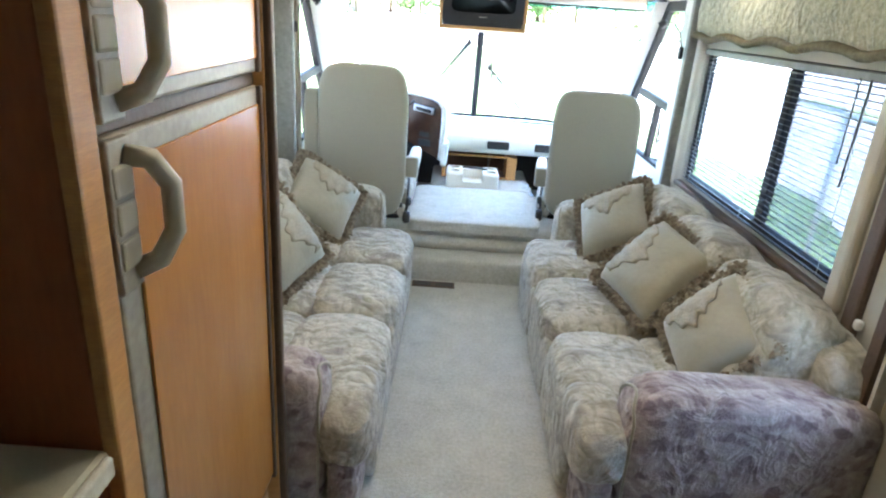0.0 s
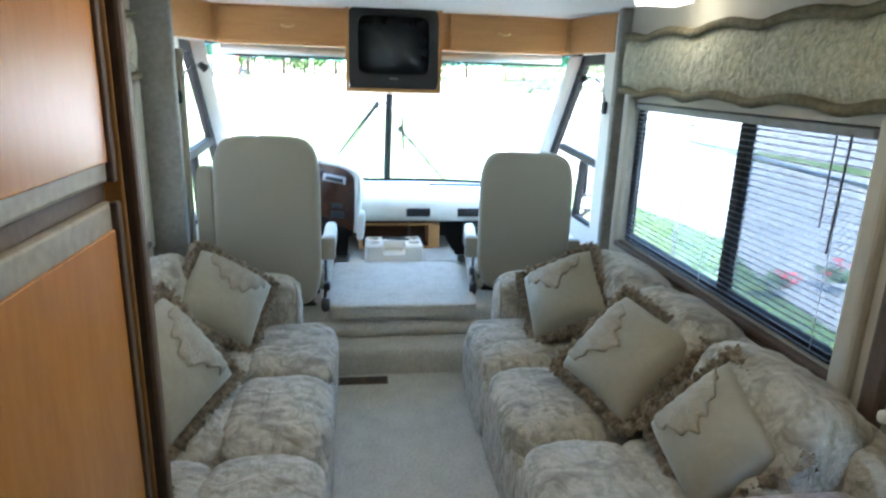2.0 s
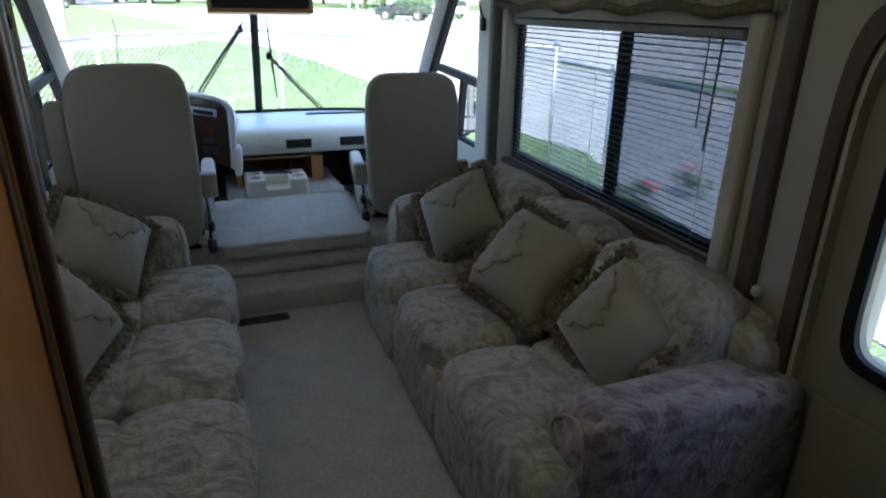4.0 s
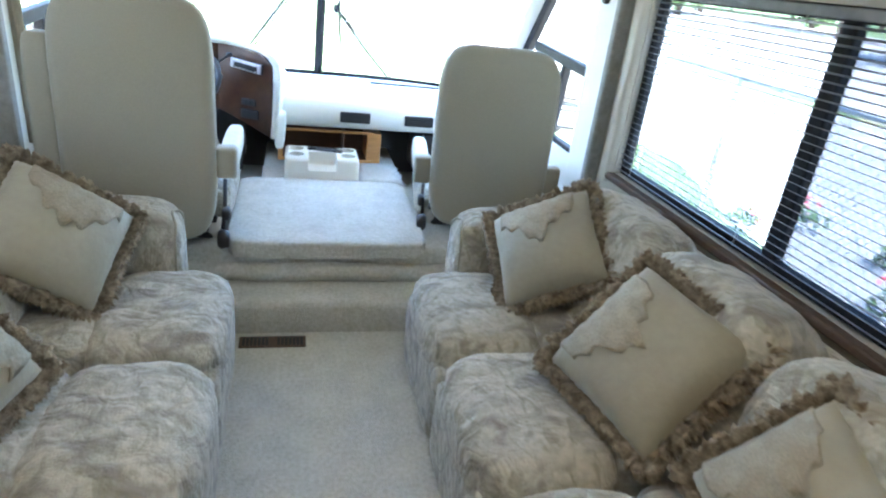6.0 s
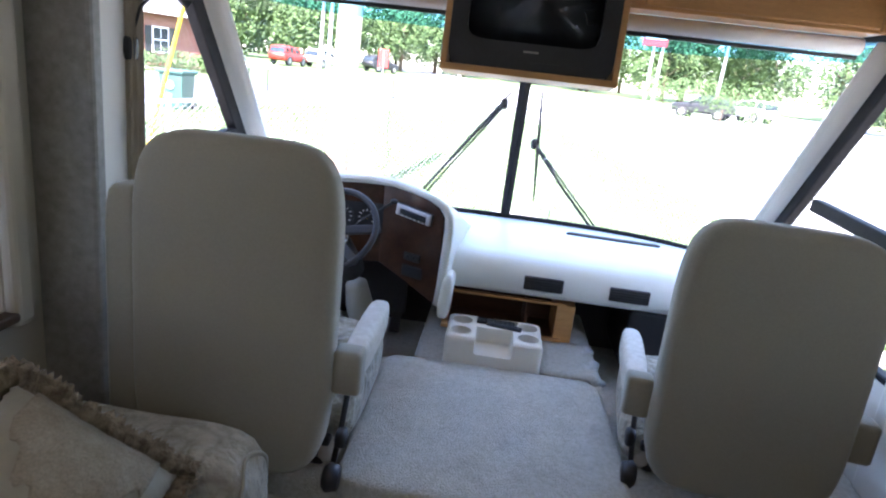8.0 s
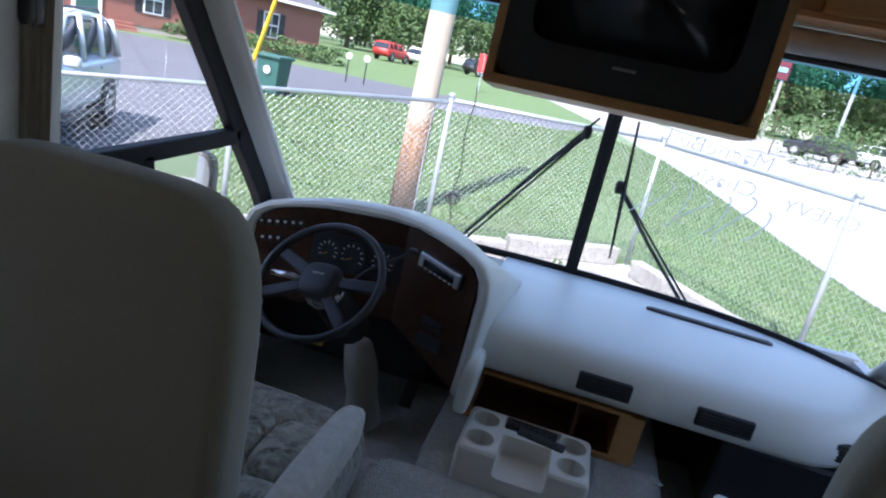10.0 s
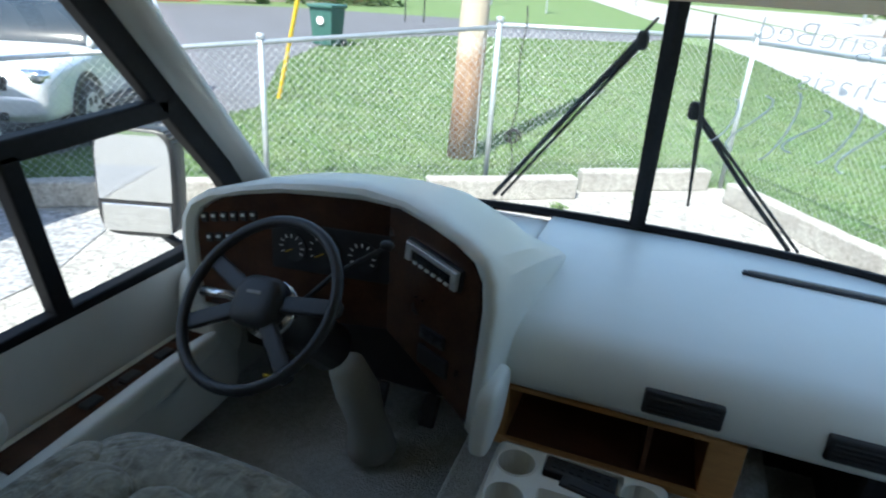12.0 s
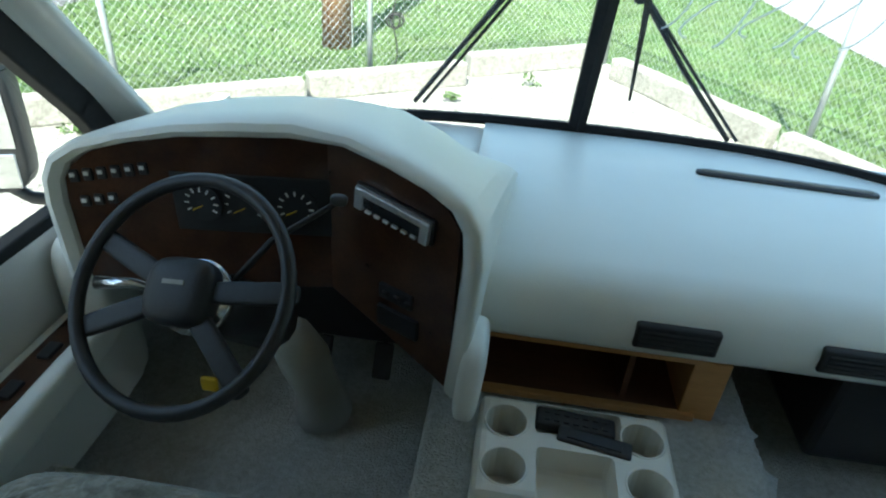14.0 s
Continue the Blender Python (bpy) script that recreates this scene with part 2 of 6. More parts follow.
DOOR_WALL = material("door_wall_vinyl", (0.43, 0.41, 0.34), 0.65, 0, (0.39, 0.37, 0.31), 2, 0.7, 0.06, 220, fine=0.02)
HANDLE_TAN = material("tan_handle", (0.47, 0.43, 0.33), 0.45, 0, None, 6, 0.5, fine=0.03)
ASPHALT = material("asphalt", (0.11, 0.11, 0.12), 0.9, 0, (0.085, 0.085, 0.09), 0.8, 0.6, 0.5, 60, fine=0.25, fine_scale=30)
ROAD = material("pale_road", (0.34, 0.33, 0.31), 0.9, 0, (0.28, 0.27, 0.26), 0.6, 0.6, 0.4, 50, fine=0.2, fine_scale=20)
CONCRETE = material("concrete", (0.37, 0.355, 0.32), 0.9, 0, (0.23, 0.215, 0.195), 6, 0.6, 0.6, 40, fine=0.25, fine_scale=40)
POLE = material("pole_wood", (0.33, 0.19, 0.09), 0.9, 0, (0.15, 0.065, 0.03), 2.0, 0.6, 0.7, 40, stretch=(6, 6, 0.5), fine=0.25, fine_scale=12)
pn, pl = POLE.node_tree.nodes, POLE.node_tree.links
p_tc, p_sep, p_noise, p_add, p_rng, p_mix = pn.new("ShaderNodeTexCoord"), pn.new("ShaderNodeSeparateXYZ"), pn.new("ShaderNodeTexNoise"), pn.new("ShaderNodeMath"), pn.new("ShaderNodeMapRange"), pn.new("ShaderNodeMix")
p_noise.inputs["Scale"].default_value, p_noise.inputs["Detail"].default_value = 3.5, 5.0
p_add.operation, p_add.inputs[2].default_value = "MULTIPLY_ADD", -1.1
p_add.inputs[1].default_value = 2.2
p_rng.inputs["From Min"].default_value, p_rng.inputs["From Max"].default_value = 1.0, 1.7
p_mix.data_type = "RGBA"
p_mix.inputs["B"].default_value = (0.44, 0.37, 0.28, 1)
p_sum = pn.new("ShaderNodeMath")
pl.new(p_tc.outputs["Object"], p_sep.inputs[0])
pl.new(p_tc.outputs["Object"], p_noise.inputs["Vector"])
pl.new(p_noise.outputs["Fac"], p_add.inputs[0])
pl.new(p_sep.outputs["Z"], p_sum.inputs[0])
pl.new(p_add.outputs[0], p_sum.inputs[1])
pl.new(p_sum.outputs[0], p_rng.inputs["Value"])
pl.new(p_rng.outputs[0], p_mix.inputs["Factor"])
p_base = pn["Principled BSDF"].inputs["Base Color"]
pl.new(p_base.links[0].from_socket, p_mix.inputs["A"])
pl.new(p_mix.outputs["Result"], p_base)
GALV = material("galvanised", (0.50, 0.53, 0.54), 0.4, 0.6, (0.42, 0.45, 0.46), 9, 0.6)
BRICK = material("red_brick", (0.30, 0.12, 0.08), 0.9, 0, (0.22, 0.085, 0.06), 3, 0.6, 0.3, 30, spread=0.12)
MORTAR = material("mortar", (0.38, 0.33, 0.29), 0.95, 0, None, 5, 0.5)
SHINGLE = material("roof_shingle", (0.12, 0.12, 0.13), 0.9, 0, (0.08, 0.08, 0.085), 3, 0.6, 0.5, 20)
WHITE = material("white_paint", (0.78, 0.78, 0.76), 0.5, 0, (0.70, 0.70, 0.68), 2, 0.6)
CAR_SILVER = material("car_paint", (0.66, 0.68, 0.70), 0.25, 0.35, (0.62, 0.64, 0.66), 1, 0.6, fine=0.03)
CAR_GLASS = material("car_glass", (0.03, 0.04, 0.05), 0.08, 0, (0.02, 0.028, 0.035), 2, 0.5)
LEAVES = material("leaves", (0.075, 0.13, 0.035), 0.8, 0, (0.035, 0.07, 0.02), 1.2, 0.6, fine=0.3, fine_scale=6)
BARK = material("bark", (0.14, 0.10, 0.07), 0.95, 0, None, 4, 0.6, 0.6, 30)
RED = material("red_paint", (0.50, 0.04, 0.03), 0.5, 0, None, 5, 0.5)
YELLOW = material("yellow_plastic", (0.75, 0.48, 0.03), 0.5, 0, None, 5, 0.5)
BIN_GREEN = material("bin_green", (0.03, 0.10, 0.08), 0.55, 0, None, 5, 0.5)
FLOWER = material("red_flower", (0.65, 0.05, 0.07), 0.7, 0, (0.5, 0.03, 0.05), 9, 0.5)
CHALK = material("window_chalk", (0.85, 0.87, 0.9), 0.9, 0, None, 30, 0.5)
chalk_back, chalk_mix = CHALK.node_tree.nodes.new("ShaderNodeBsdfTranslucent"), CHALK.node_tree.nodes.new("ShaderNodeMixShader")
chalk_back.inputs[0].default_value = (0.9, 0.92, 0.95, 1)
CHALK.node_tree.links.new(CHALK.node_tree.nodes["Principled BSDF"].outputs[0], chalk_mix.inputs[1])
CHALK.node_tree.links.new(chalk_back.outputs[0], chalk_mix.inputs[2])
see_through, chalk_thin = CHALK.node_tree.nodes.new("ShaderNodeBsdfTransparent"), CHALK.node_tree.nodes.new("ShaderNodeMixShader")
chalk_thin.inputs[0].default_value = 0.5
CHALK.node_tree.links.new(chalk_mix.outputs[0], chalk_thin.inputs[1])
CHALK.node_tree.links.new(see_through.outputs[0], chalk_thin.inputs[2])
CHALK.node_tree.links.new(chalk_thin.outputs[0], CHALK.node_tree.nodes["Material Output"].inputs[0])


# ---- mesh helpers ----
def part(name, bm, mat, parent=None, label="", smooth=False):
    me = bpy.data.meshes.new(name)
    bm.normal_update()
    bm.to_mesh(me)
    bm.free()
    if smooth:
        me.polygons.foreach_set("use_smooth", [True] * len(me.polygons))
    me.materials.append(mat)
    ob = new(name, me)
    if parent is not None:
        ob.parent = parent
    if label:
        ob["label"] = label
    return ob


def thing(name, at, label, category, group="", kind="", rz=0.0):
    ob = new(name)
    ob.matrix_world = pose(*at, 0, 0, rz)
    return tagged(ob, label, category, group, kind)


def boxed(size, at=(0, 0, 0), bevel=0.0, segs=2, rot=(0, 0, 0), bm=None):
    own = bmesh.new()
    bmesh.ops.create_cube(own, size=1)
    bmesh.ops.scale(own, vec=size, verts=own.verts)
    if bevel:
        bmesh.ops.bevel(own, geom=own.edges[:], offset=min(bevel, min(size) * 0.49), segments=segs, affect="EDGES", profile=0.5)
    bmesh.ops.transform(own, matrix=pose(*at, *rot), verts=own.verts)
    if bm is None:
        return own
    me = bpy.data.meshes.new("tmp")
    own.to_mesh(me)
    own.free()
    bm.from_mesh(me)
    bpy.data.meshes.remove(me)
    return bm


def rounded(size, at=(0, 0, 0), p=5.0, cuts=9, rot=(0, 0, 0), wrinkle=0.0, seed=0.0, shape=None):
    """A soft, stuffed block: a cube drawn in to a superellipsoid, with creases."""
    bm = bmesh.new()
    bmesh.ops.create_cube(bm, size=2)
    bmesh.ops.subdivide_edges(bm, edges=bm.edges[:], cuts=cuts, use_grid_fill=True)
    for v in bm.verts:
        c = v.co
        n = (abs(c.x) ** p + abs(c.y) ** p + abs(c.z) ** p) ** (1 / p)
        q = c / n
        if shape:
            q = shape(q)
        if wrinkle:
            w = noise.noise(Vector((q.x * 2.2 + seed, q.y * 5 + seed * 3, q.z * 2.2))) + 0.5 * noise.noise(Vector((q.x * 6 + seed, q.y * 12, q.z * 6 + seed)))
            q = q * (1 + wrinkle * w)
        v.co = Vector((q.x * size[0] / 2, q.y * size[1] / 2, q.z * size[2] / 2))
    bmesh.ops.transform(bm, matrix=pose(*at, *rot), verts=bm.verts)
    return bm


def tube(points, radius, sides=8, closed=False, radii=None, bm=None):
    bm = bm or bmesh.new()
    pts = [Vector(p) for p in points]
    rings, n, up = [], len(pts), None
    for i, p in enumerate(pts):
        a = pts[(i - 1) % n] if (i or closed) else p
        b = pts[(i + 1) % n] if (i < n - 1 or closed) else p
        d = (b - a).normalized()
        if up is None:
            up = Vector((0, 0, 1)) if abs(d.z) < 0.9 else Vector((1, 0, 0))
        s = d.cross(up).normalized()
        up = s.cross(d).normalized()
        r = radii[i] if radii else radius
        rings.append([bm.verts.new(p + (s * math.cos(k * math.tau / sides) + up * math.sin(k * math.tau / sides)) * r) for k in range(sides)])
    for i in range(n if closed else n - 1):
        a, b = rings[i], rings[(i + 1) % n]
        for k in range(sides):
            bm.faces.new((a[k], a[(k + 1) % sides], b[(k + 1) % sides], b[k]))
    if not closed:
        bm.faces.new(rings[0][::-1])
        bm.faces.new(rings[-1])
    bmesh.ops.recalc_face_normals(bm, faces=bm.faces[:])
    return bm


def prism(outline, depth, at=(0, 0, 0), rot=(0, 0, 0), bevel=0.0):
    """An outline in x and z, drawn back along y."""
    bm = bmesh.new()
    a = [bm.verts.new((x, 0, z)) for x, z in outline]
    f = bm.faces.new(a)
    r = bmesh.ops.extrude_face_region(bm, geom=[f])
    bmesh.ops.translate(bm, vec=(0, depth, 0), verts=[g for g in r["geom"] if isinstance(g, bmesh.types.BMVert)])
    bmesh.ops.recalc_face_normals(bm, faces=bm.faces[:])
    if bevel:
        bmesh.ops.bevel(bm, geom=bm.edges[:], offset=bevel, segments=2, affect="EDGES", profile=0.5)
    bmesh.ops.transform(bm, matrix=pose(*at, *rot), verts=bm.verts)
    return bm


def slab(outline, depth, edge, at=(0, 0, 0), rot=(0, 0, 0)):
    """A thick panel with rolled edges: an outline in x and z, drawn back along y."""
    bm = bmesh.new()
    n = len(outline)
    cx, cz = sum(p[0] for p in outline) / n, sum(p[1] for p in outline) / n
    hx, hz = max(abs(p[0] - cx) for p in outline), max(abs(p[1] - cz) for p in outline)
    loops = []
    steps = [(edge * (1 - math.sin(a)), edge * (1 - math.cos(a))) for a in (0, 0.4, 0.8, 1.2, math.pi / 2)]
    prof = steps + [(i, depth - y) for i, y in reversed(steps)]
    for ins, y in prof:
        loops.append([bm.verts.new((cx + (x - cx) * (hx - ins) / hx, y, cz + (z - cz) * (hz - ins) / hz)) for x, z in outline])
    for a, b in zip(loops, loops[1:]):
        for i in range(n):
            bm.faces.new((a[i], a[(i + 1) % n], b[(i + 1) % n], b[i]))
    bm.faces.new(loops[0])
    bm.faces.new(loops[-1])
    bmesh.ops.recalc_face_normals(bm, faces=bm.faces[:])
    bmesh.ops.transform(bm, matrix=pose(*at, *rot), verts=bm.verts)
    return bm


def sheet(rows, thick=0.0):
    """A surface through rows of points, with a thickness along its normals."""
    bm = bmesh.new()
    vs = [[bm.verts.new(p) for p in row] for row in rows]
    for a, b in zip(vs, vs[1:]):
        for i in range(len(a) - 1):
            bm.faces.new((a[i], a[i + 1], b[i + 1], b[i]))
    bmesh.ops.recalc_face_normals(bm, faces=bm.faces[:])
    if thick:
        bmesh.ops.solidify(bm, geom=bm.faces[:], thickness=thick)
    return bm


def ring(cx, cy, rx, ry, p=2.0, n=32):
    out = []
    for i in range(n):
        a = i * math.tau / n
        c, s = math.cos(a), math.sin(a)
        out.append((cx + rx * math.copysign(abs(c) ** (2 / p), c), cy + ry * math.copysign(abs(s) ** (2 / p), s)))
    return out


def frame_bar(outline, bar, depth, mat, name, parent, at=(0, 0, 0), rot=(0, 0, 0), inner=None):
    """A closed frame round an outline in x and z: a flat bar of that width, drawn back along y."""
    bm = bmesh.new()
    cx, cz = sum(p[0] for p in outline) / len(outline), sum(p[1] for p in outline) / len(outline)
    n = len(outline)
    inn = inner
    if inn is None:
        inn = []
        for x, z in outline:
            d = math.hypot(x - cx, z - cz)
            hx, hz = max(abs(q[0] - cx) for q in outline), max(abs(q[1] - cz) for q in outline)
            inn.append((cx + (x - cx) * (hx - bar) / hx, cz + (z - cz) * (hz - bar) / hz))
    loops = [[bm.verts.new((x, y, z)) for x, z in o] for o, y in ((outline, 0), (outline, depth), (inn, depth), (inn, 0))]
    for j in range(4):
        a, b = loops[j], loops[(j + 1) % 4]
        for i in range(n):
            bm.faces.new((a[i], a[(i + 1) % n], b[(i + 1) % n], b[i]))
    bmesh.ops.recalc_face_normals(bm, faces=bm.faces[:])
    bmesh.ops.transform(bm, matrix=pose(*at, *rot), verts=bm.verts)
    return part(name, bm, mat, parent)


def structure(name, bm, mat, label, category, smooth=False):
    return tagged(part(name, bm, mat, None, "", smooth), label, category, "", "structure")

# ---- the large structure ----
GROUND = -0.6
FRONT_Z, REAR_Z, CAB_Z = 1.95, 2.03, 0.29


def ws_point(x, v):
    """A place on the windshield: x across, v from 0 at its foot to 1 at its head."""
    u = min(abs(x) / 1.2, 1.0)
    foot = 6.25 - 0.20 * u ** 2 - 0.27 * u ** 6
    head = 5.75 - 0.20 * u ** 2 - 0.58 * u ** 6
    return Vector((x, foot + (head - foot) * v, 0.69 + 1.05 * v))


structure("floor", boxed((2.7, 7.8, 0.06), (0, 0.38, -0.03)), CARPET, "pale grey-green cut-pile carpet over the living floor", "floor")
structure("floor_step", boxed((2.44, 0.30, 0.16), (0, 4.09, 0.06), 0.03, 4), CARPET, "carpeted lower step up to the cab", "step", True)
structure("floor_cab", boxed((2.5, 0.84, 0.15), (0, 4.58, CAB_Z - 0.075), 0.03, 4), CARPET, "raised carpeted cab floor with a rounded nosing", "floor", True)
structure("floor_tunnel", boxed((0.80, 1.25, 0.17), (0.07, 5.6, CAB_Z - 0.087), 0.02, 3), CARPET, "carpeted engine cover between the footwells", "floor", True)
structure("floor_footwell", boxed((2.5, 1.3, 0.06), (0, 5.6, 0.09)), CARPET, "carpeted cab footwell floor", "floor")
bm = rounded((0.86, 0.86, 0.085), (0.0, 4.545, CAB_Z + 0.002), 12, 24, (0, 0, 0), 0.012, 3)
structure("floor_cover", bm, CARPET, "padded carpet cover over the engine hatch with soft edges", "floor", True)
structure("step_roll", tube([(-1.2 + 0.12 * i, 4.155 + 0.004 * math.sin(i * 2.1), 0.178 + 0.003 * math.sin(i * 1.3)) for i in range(21)], 0.042, 12), CARPET, "carpet-wrapped roll along the upper step", "step", True)

ceil = boxed((2.9, 2.9, 0.05), (0, 3.68, FRONT_Z + 0.025))
structure("ceiling_front", ceil, CEIL, "pale grey padded fabric ceiling of the front lounge", "ceiling")
structure("ceiling_rear", boxed((2.5, 5.75, 0.05), (0, -0.675, REAR_Z + 0.025)), CEIL, "cream vinyl ceiling over the kitchen", "ceiling")
structure("trim_ceiling", boxed((2.44, 0.07, 0.10), (0, 2.2, 2.0), 0.02, 3), BEAM, "brown fabric-wrapped beam where the ceiling steps down", "beam")


def wall_with_hole(name, side, x, y0, y1, z0, z1, hole, mat, label, thick=0.06):
    """A side wall, with an opening (y0, y1, z0, z1) through it."""
    hy0, hy1, hz0, hz1 = hole
    bm = bmesh.new()
    for a, b, c, d in ((y0, hy0, z0, z1), (hy1, y1, z0, z1), (hy0, hy1, z0, hz0), (hy0, hy1, hz1, z1)):
        boxed((thick, b - a, d - c), (x + side * thick / 2, (a + b) / 2, (c + d) / 2), bm=bm)
    return structure(name, bm, mat, label, "wall")


WIN_R = (2.43, 4.06, 0.72, 1.47)
WIN_L = (2.43, 4.07, 0.72, 1.47)
wall_with_hole("wall_right", 1, 1.205, 2.26, 4.24, 0, FRONT_Z, WIN_R, WALL_TAN, "tan vinyl wall of the slide-out behind the sofa")
wall_with_hole("wall_left", -1, -1.33, 1.8, 4.24, 0, FRONT_Z, WIN_L, WALL_TAN, "tan vinyl wall behind the window-side sofa")
structure("wall_rear", boxed((2.5, 0.06, 2.1), (0, -3.5, 1.0)), CHERRY, "reddish wood rear partition", "wall")
structure("wall_left_rear", boxed((0.06, 5.36, 2.1), (-1.235, -0.86, 1.0)), WALL, "plain cream kitchen wall", "wall")
wall_with_hole("wall_right_rear", 1, 1.17, -3.5, 2.2, 0, REAR_Z, (1.47, 1.86, 0.67, 1.33), DOOR_WALL, "tan vinyl wall round the entry door")
structure("trim_slide", boxed((0.06, 0.07, 1.95), (1.18, 2.24, 0.975), 0.012), TRIM_BROWN, "dark brown upright trim at the slide-out", "trim")

for s, nm in ((-1, "left"), (1, "right")):
    structure("trim_seal_" + nm, boxed((0.09 if s > 0 else 0.19, 0.05, 1.95), (s * (1.19 if s > 0 else 1.245), 4.235, 0.975), 0.012), GREY_STRIP, "grey rubber-faced upright at the end of the lounge", "trim")
    structure("wall_pillar_" + nm, boxed((0.05, 0.3, 1.66), (s * 1.23, 4.41, 1.12), 0.02, 3), WALL, "white vinyl pillar panel beside the cab window", "wall")
    bm = boxed((0.05, 1.76, 0.60), (s * 1.255, 5.42, 0.35))
    boxed((0.05, 0.85, 0.24), (s * 1.255, 4.97, 1.85), bm=bm)
    structure("wall_cab_" + nm, bm, WALL, "white vinyl cab side below the side window", "wall")
    # the slanted front post
    k = 0.0 if s < 0 else 0.10
    bm = sheet([[Vector((s * 1.27, 5.77 + k, 0.64)), Vector((s * 1.27, 4.88 + k, 1.74))], [Vector((s * 1.24, 5.82 + k, 0.64)), Vector((s * 1.24, 4.92 + k, 1.74))], [Vector((s * 1.20, 5.845 + k, 0.64)), Vector((s * 1.20, 4.945 + k, 1.74))], [Vector((s * 1.165, 5.85 + k, 0.64)), Vector((s * 1.165, 4.95 + k, 1.74))]], 0.02)
    structure("trim_post_" + nm, bm, WALL, "pale grey padded windshield post", "trim", True)
structure("wall_front", boxed((2.5, 0.05, 0.87), (0, 6.2, 0.225)), WALL, "plain front wall below the windshield", "wall")
structure("wall_front_head", boxed((2.5, 0.75, 0.26), (0, 5.58, 1.87)), WALL, "pale panel above the windshield", "wall")

# windshield: two panes, a tinted head band, frame and mullion
shield = thing("windshield", (0, 0, 0), "two-pane windshield with a blue tinted head band and black surround", "window", "", "structure")
for s in (-1, 1):
    xs = [s * (0.02 + 1.16 * i / 12) for i in range(13)]
    g = part("pane", sheet([[ws_point(x, v) for x in xs] for v in (0.0, 0.3, 0.6, 0.92)]), GLASS, shield, "", True)
    g.visible_shadow = False
    g = part("tint_band", sheet([[ws_point(x, v) for x in xs] for v in (0.92, 1.0)]), TINT, shield, "blue tinted head band", True)
    g.visible_shadow = False
xs = [-1.2 + 0.1 * i for i in range(25)]
part("bottom_frame", tube([ws_point(x, 0.0) + Vector((0, -0.01, 0.0)) for x in xs], 0.018, 6), FRAME, shield)
part("top_frame", tube([ws_point(x, 1.0) + Vector((0, -0.01, 0.0)) for x in xs], 0.02, 6), FRAME, shield)
part("mullion", tube([ws_point(0, v / 6) for v in range(7)], 0.032, 6), FRAME, shield, "black centre bar")

# ---- lounge and kitchen ----
def sofa(at, side, depth, label):
    """A three-seat sofa; side is the direction of its wall. Its front faces the aisle."""
    t = thing("sofa", at, label, "sofa", "pair of sofas")
    k = side
    part("base", boxed((depth - 0.1, 1.94, 0.22), (k * (depth / 2 + 0.02), 0.0, 0.12), 0.02), SOFA, t)
    part("back_frame", rounded((0.18, 1.86, 0.66), (k * (depth - 0.10), -0.02, 0.36), 9, 10), SOFA, t, "", True)
    for i in range(3):
        y = -0.545 + 0.545 * i - 0.02
        c = part("seat_cushion", rounded((0.40, 0.555, 0.22), (k * 0.16, y, 0.315), 3.5, 18, (0, 0, 0), 0.035, 3.1 * i + k), SOFA, t, "", True)
        part("rear_pad", rounded((0.36, 0.55, 0.18), (k * 0.47, y, 0.325), 3.6, 12, (0, k * 4, 0), 0.03, 1.7 * i + k), SOFA, c, "", True)
        part("apron", rounded((0.09, 0.55, 0.30), (k * 0.015, y, 0.165), 7, 8, (0, 0, 0), 0.01, 2.2 * i), SOFA, t, "", True)
        b = part("back_cushion", rounded((0.30, 0.56, 0.36), (k * (depth - 0.21), y, 0.60), 3.4, 16, (0, k * 14, 0), 0.04, 5.1 * i + k), SOFA, t, "", True)
        part("lumbar_pad", rounded((0.22, 0.55, 0.20), (k * (depth - 0.31), y, 0.46), 3.2, 10, (0, k * 8, 0), 0.02, 4.3 * i), SOFA, b, "", True)
    # the near cushion and its apron run on in front of the arm
    part("cushion_end", rounded((0.185, 0.36, 0.225), (k * 0.055, -0.855, 0.315), 3.4, 14, (0, 0, 0), 0.03, 9.3 + k), SOFA, t, "rounded end of the seat cushion in front of the arm", True)
    part("apron", rounded((0.10, 0.35, 0.285), (k * 0.055, -0.85, 0.15), 6, 8, (0, 0, 0), 0.01, 8.1), SOFA_ARM, t, "", True)
    for y, front, high in ((-0.93, 0.10, 0.565), (0.89, 0.14, 0.60)):
        a = part("arm", rounded((depth - front - 0.02, 0.21, high - 0.02), (k * (front + (depth - front) / 2), y, high / 2 + 0.01), 6.5, 12, (0, 0, 0), 0.008, y), SOFA_ARM if y < 0 else SOFA, t, "rounded arm with mauve leaf pattern" if y < 0 else "", True)
        half, hz, zc = (depth - front - 0.02) / 2, (high - 0.02) / 2, high / 2 + 0.01
        pts = []
        for q in range(25):
            ang = math.pi * q / 24
            py, pz = 0.083 * math.cos(ang), (high - 0.12 + 0.085 * math.sin(ang)) if 0 < q < 24 else 0.10
            e = max(0.05, 1 - abs(py / 0.105) ** 6.5 - abs((pz - zc) / hz) ** 6.5) ** (1 / 6.5)
            pts.append((k * (front + (depth - front) / 2 - half * e - 0.002), y + py, pz))
        part("piping", tube(pts, 0.0055, 6), PILLOW, a, "", True)
    return t


sofa((0.30, 2.95, 0), 1, 0.88, "beige floral three-seat sofa along the blinds window")
sofa((-0.385, 2.95, 0), -1, 0.93, "beige floral three-seat sofa beside the refrigerator")


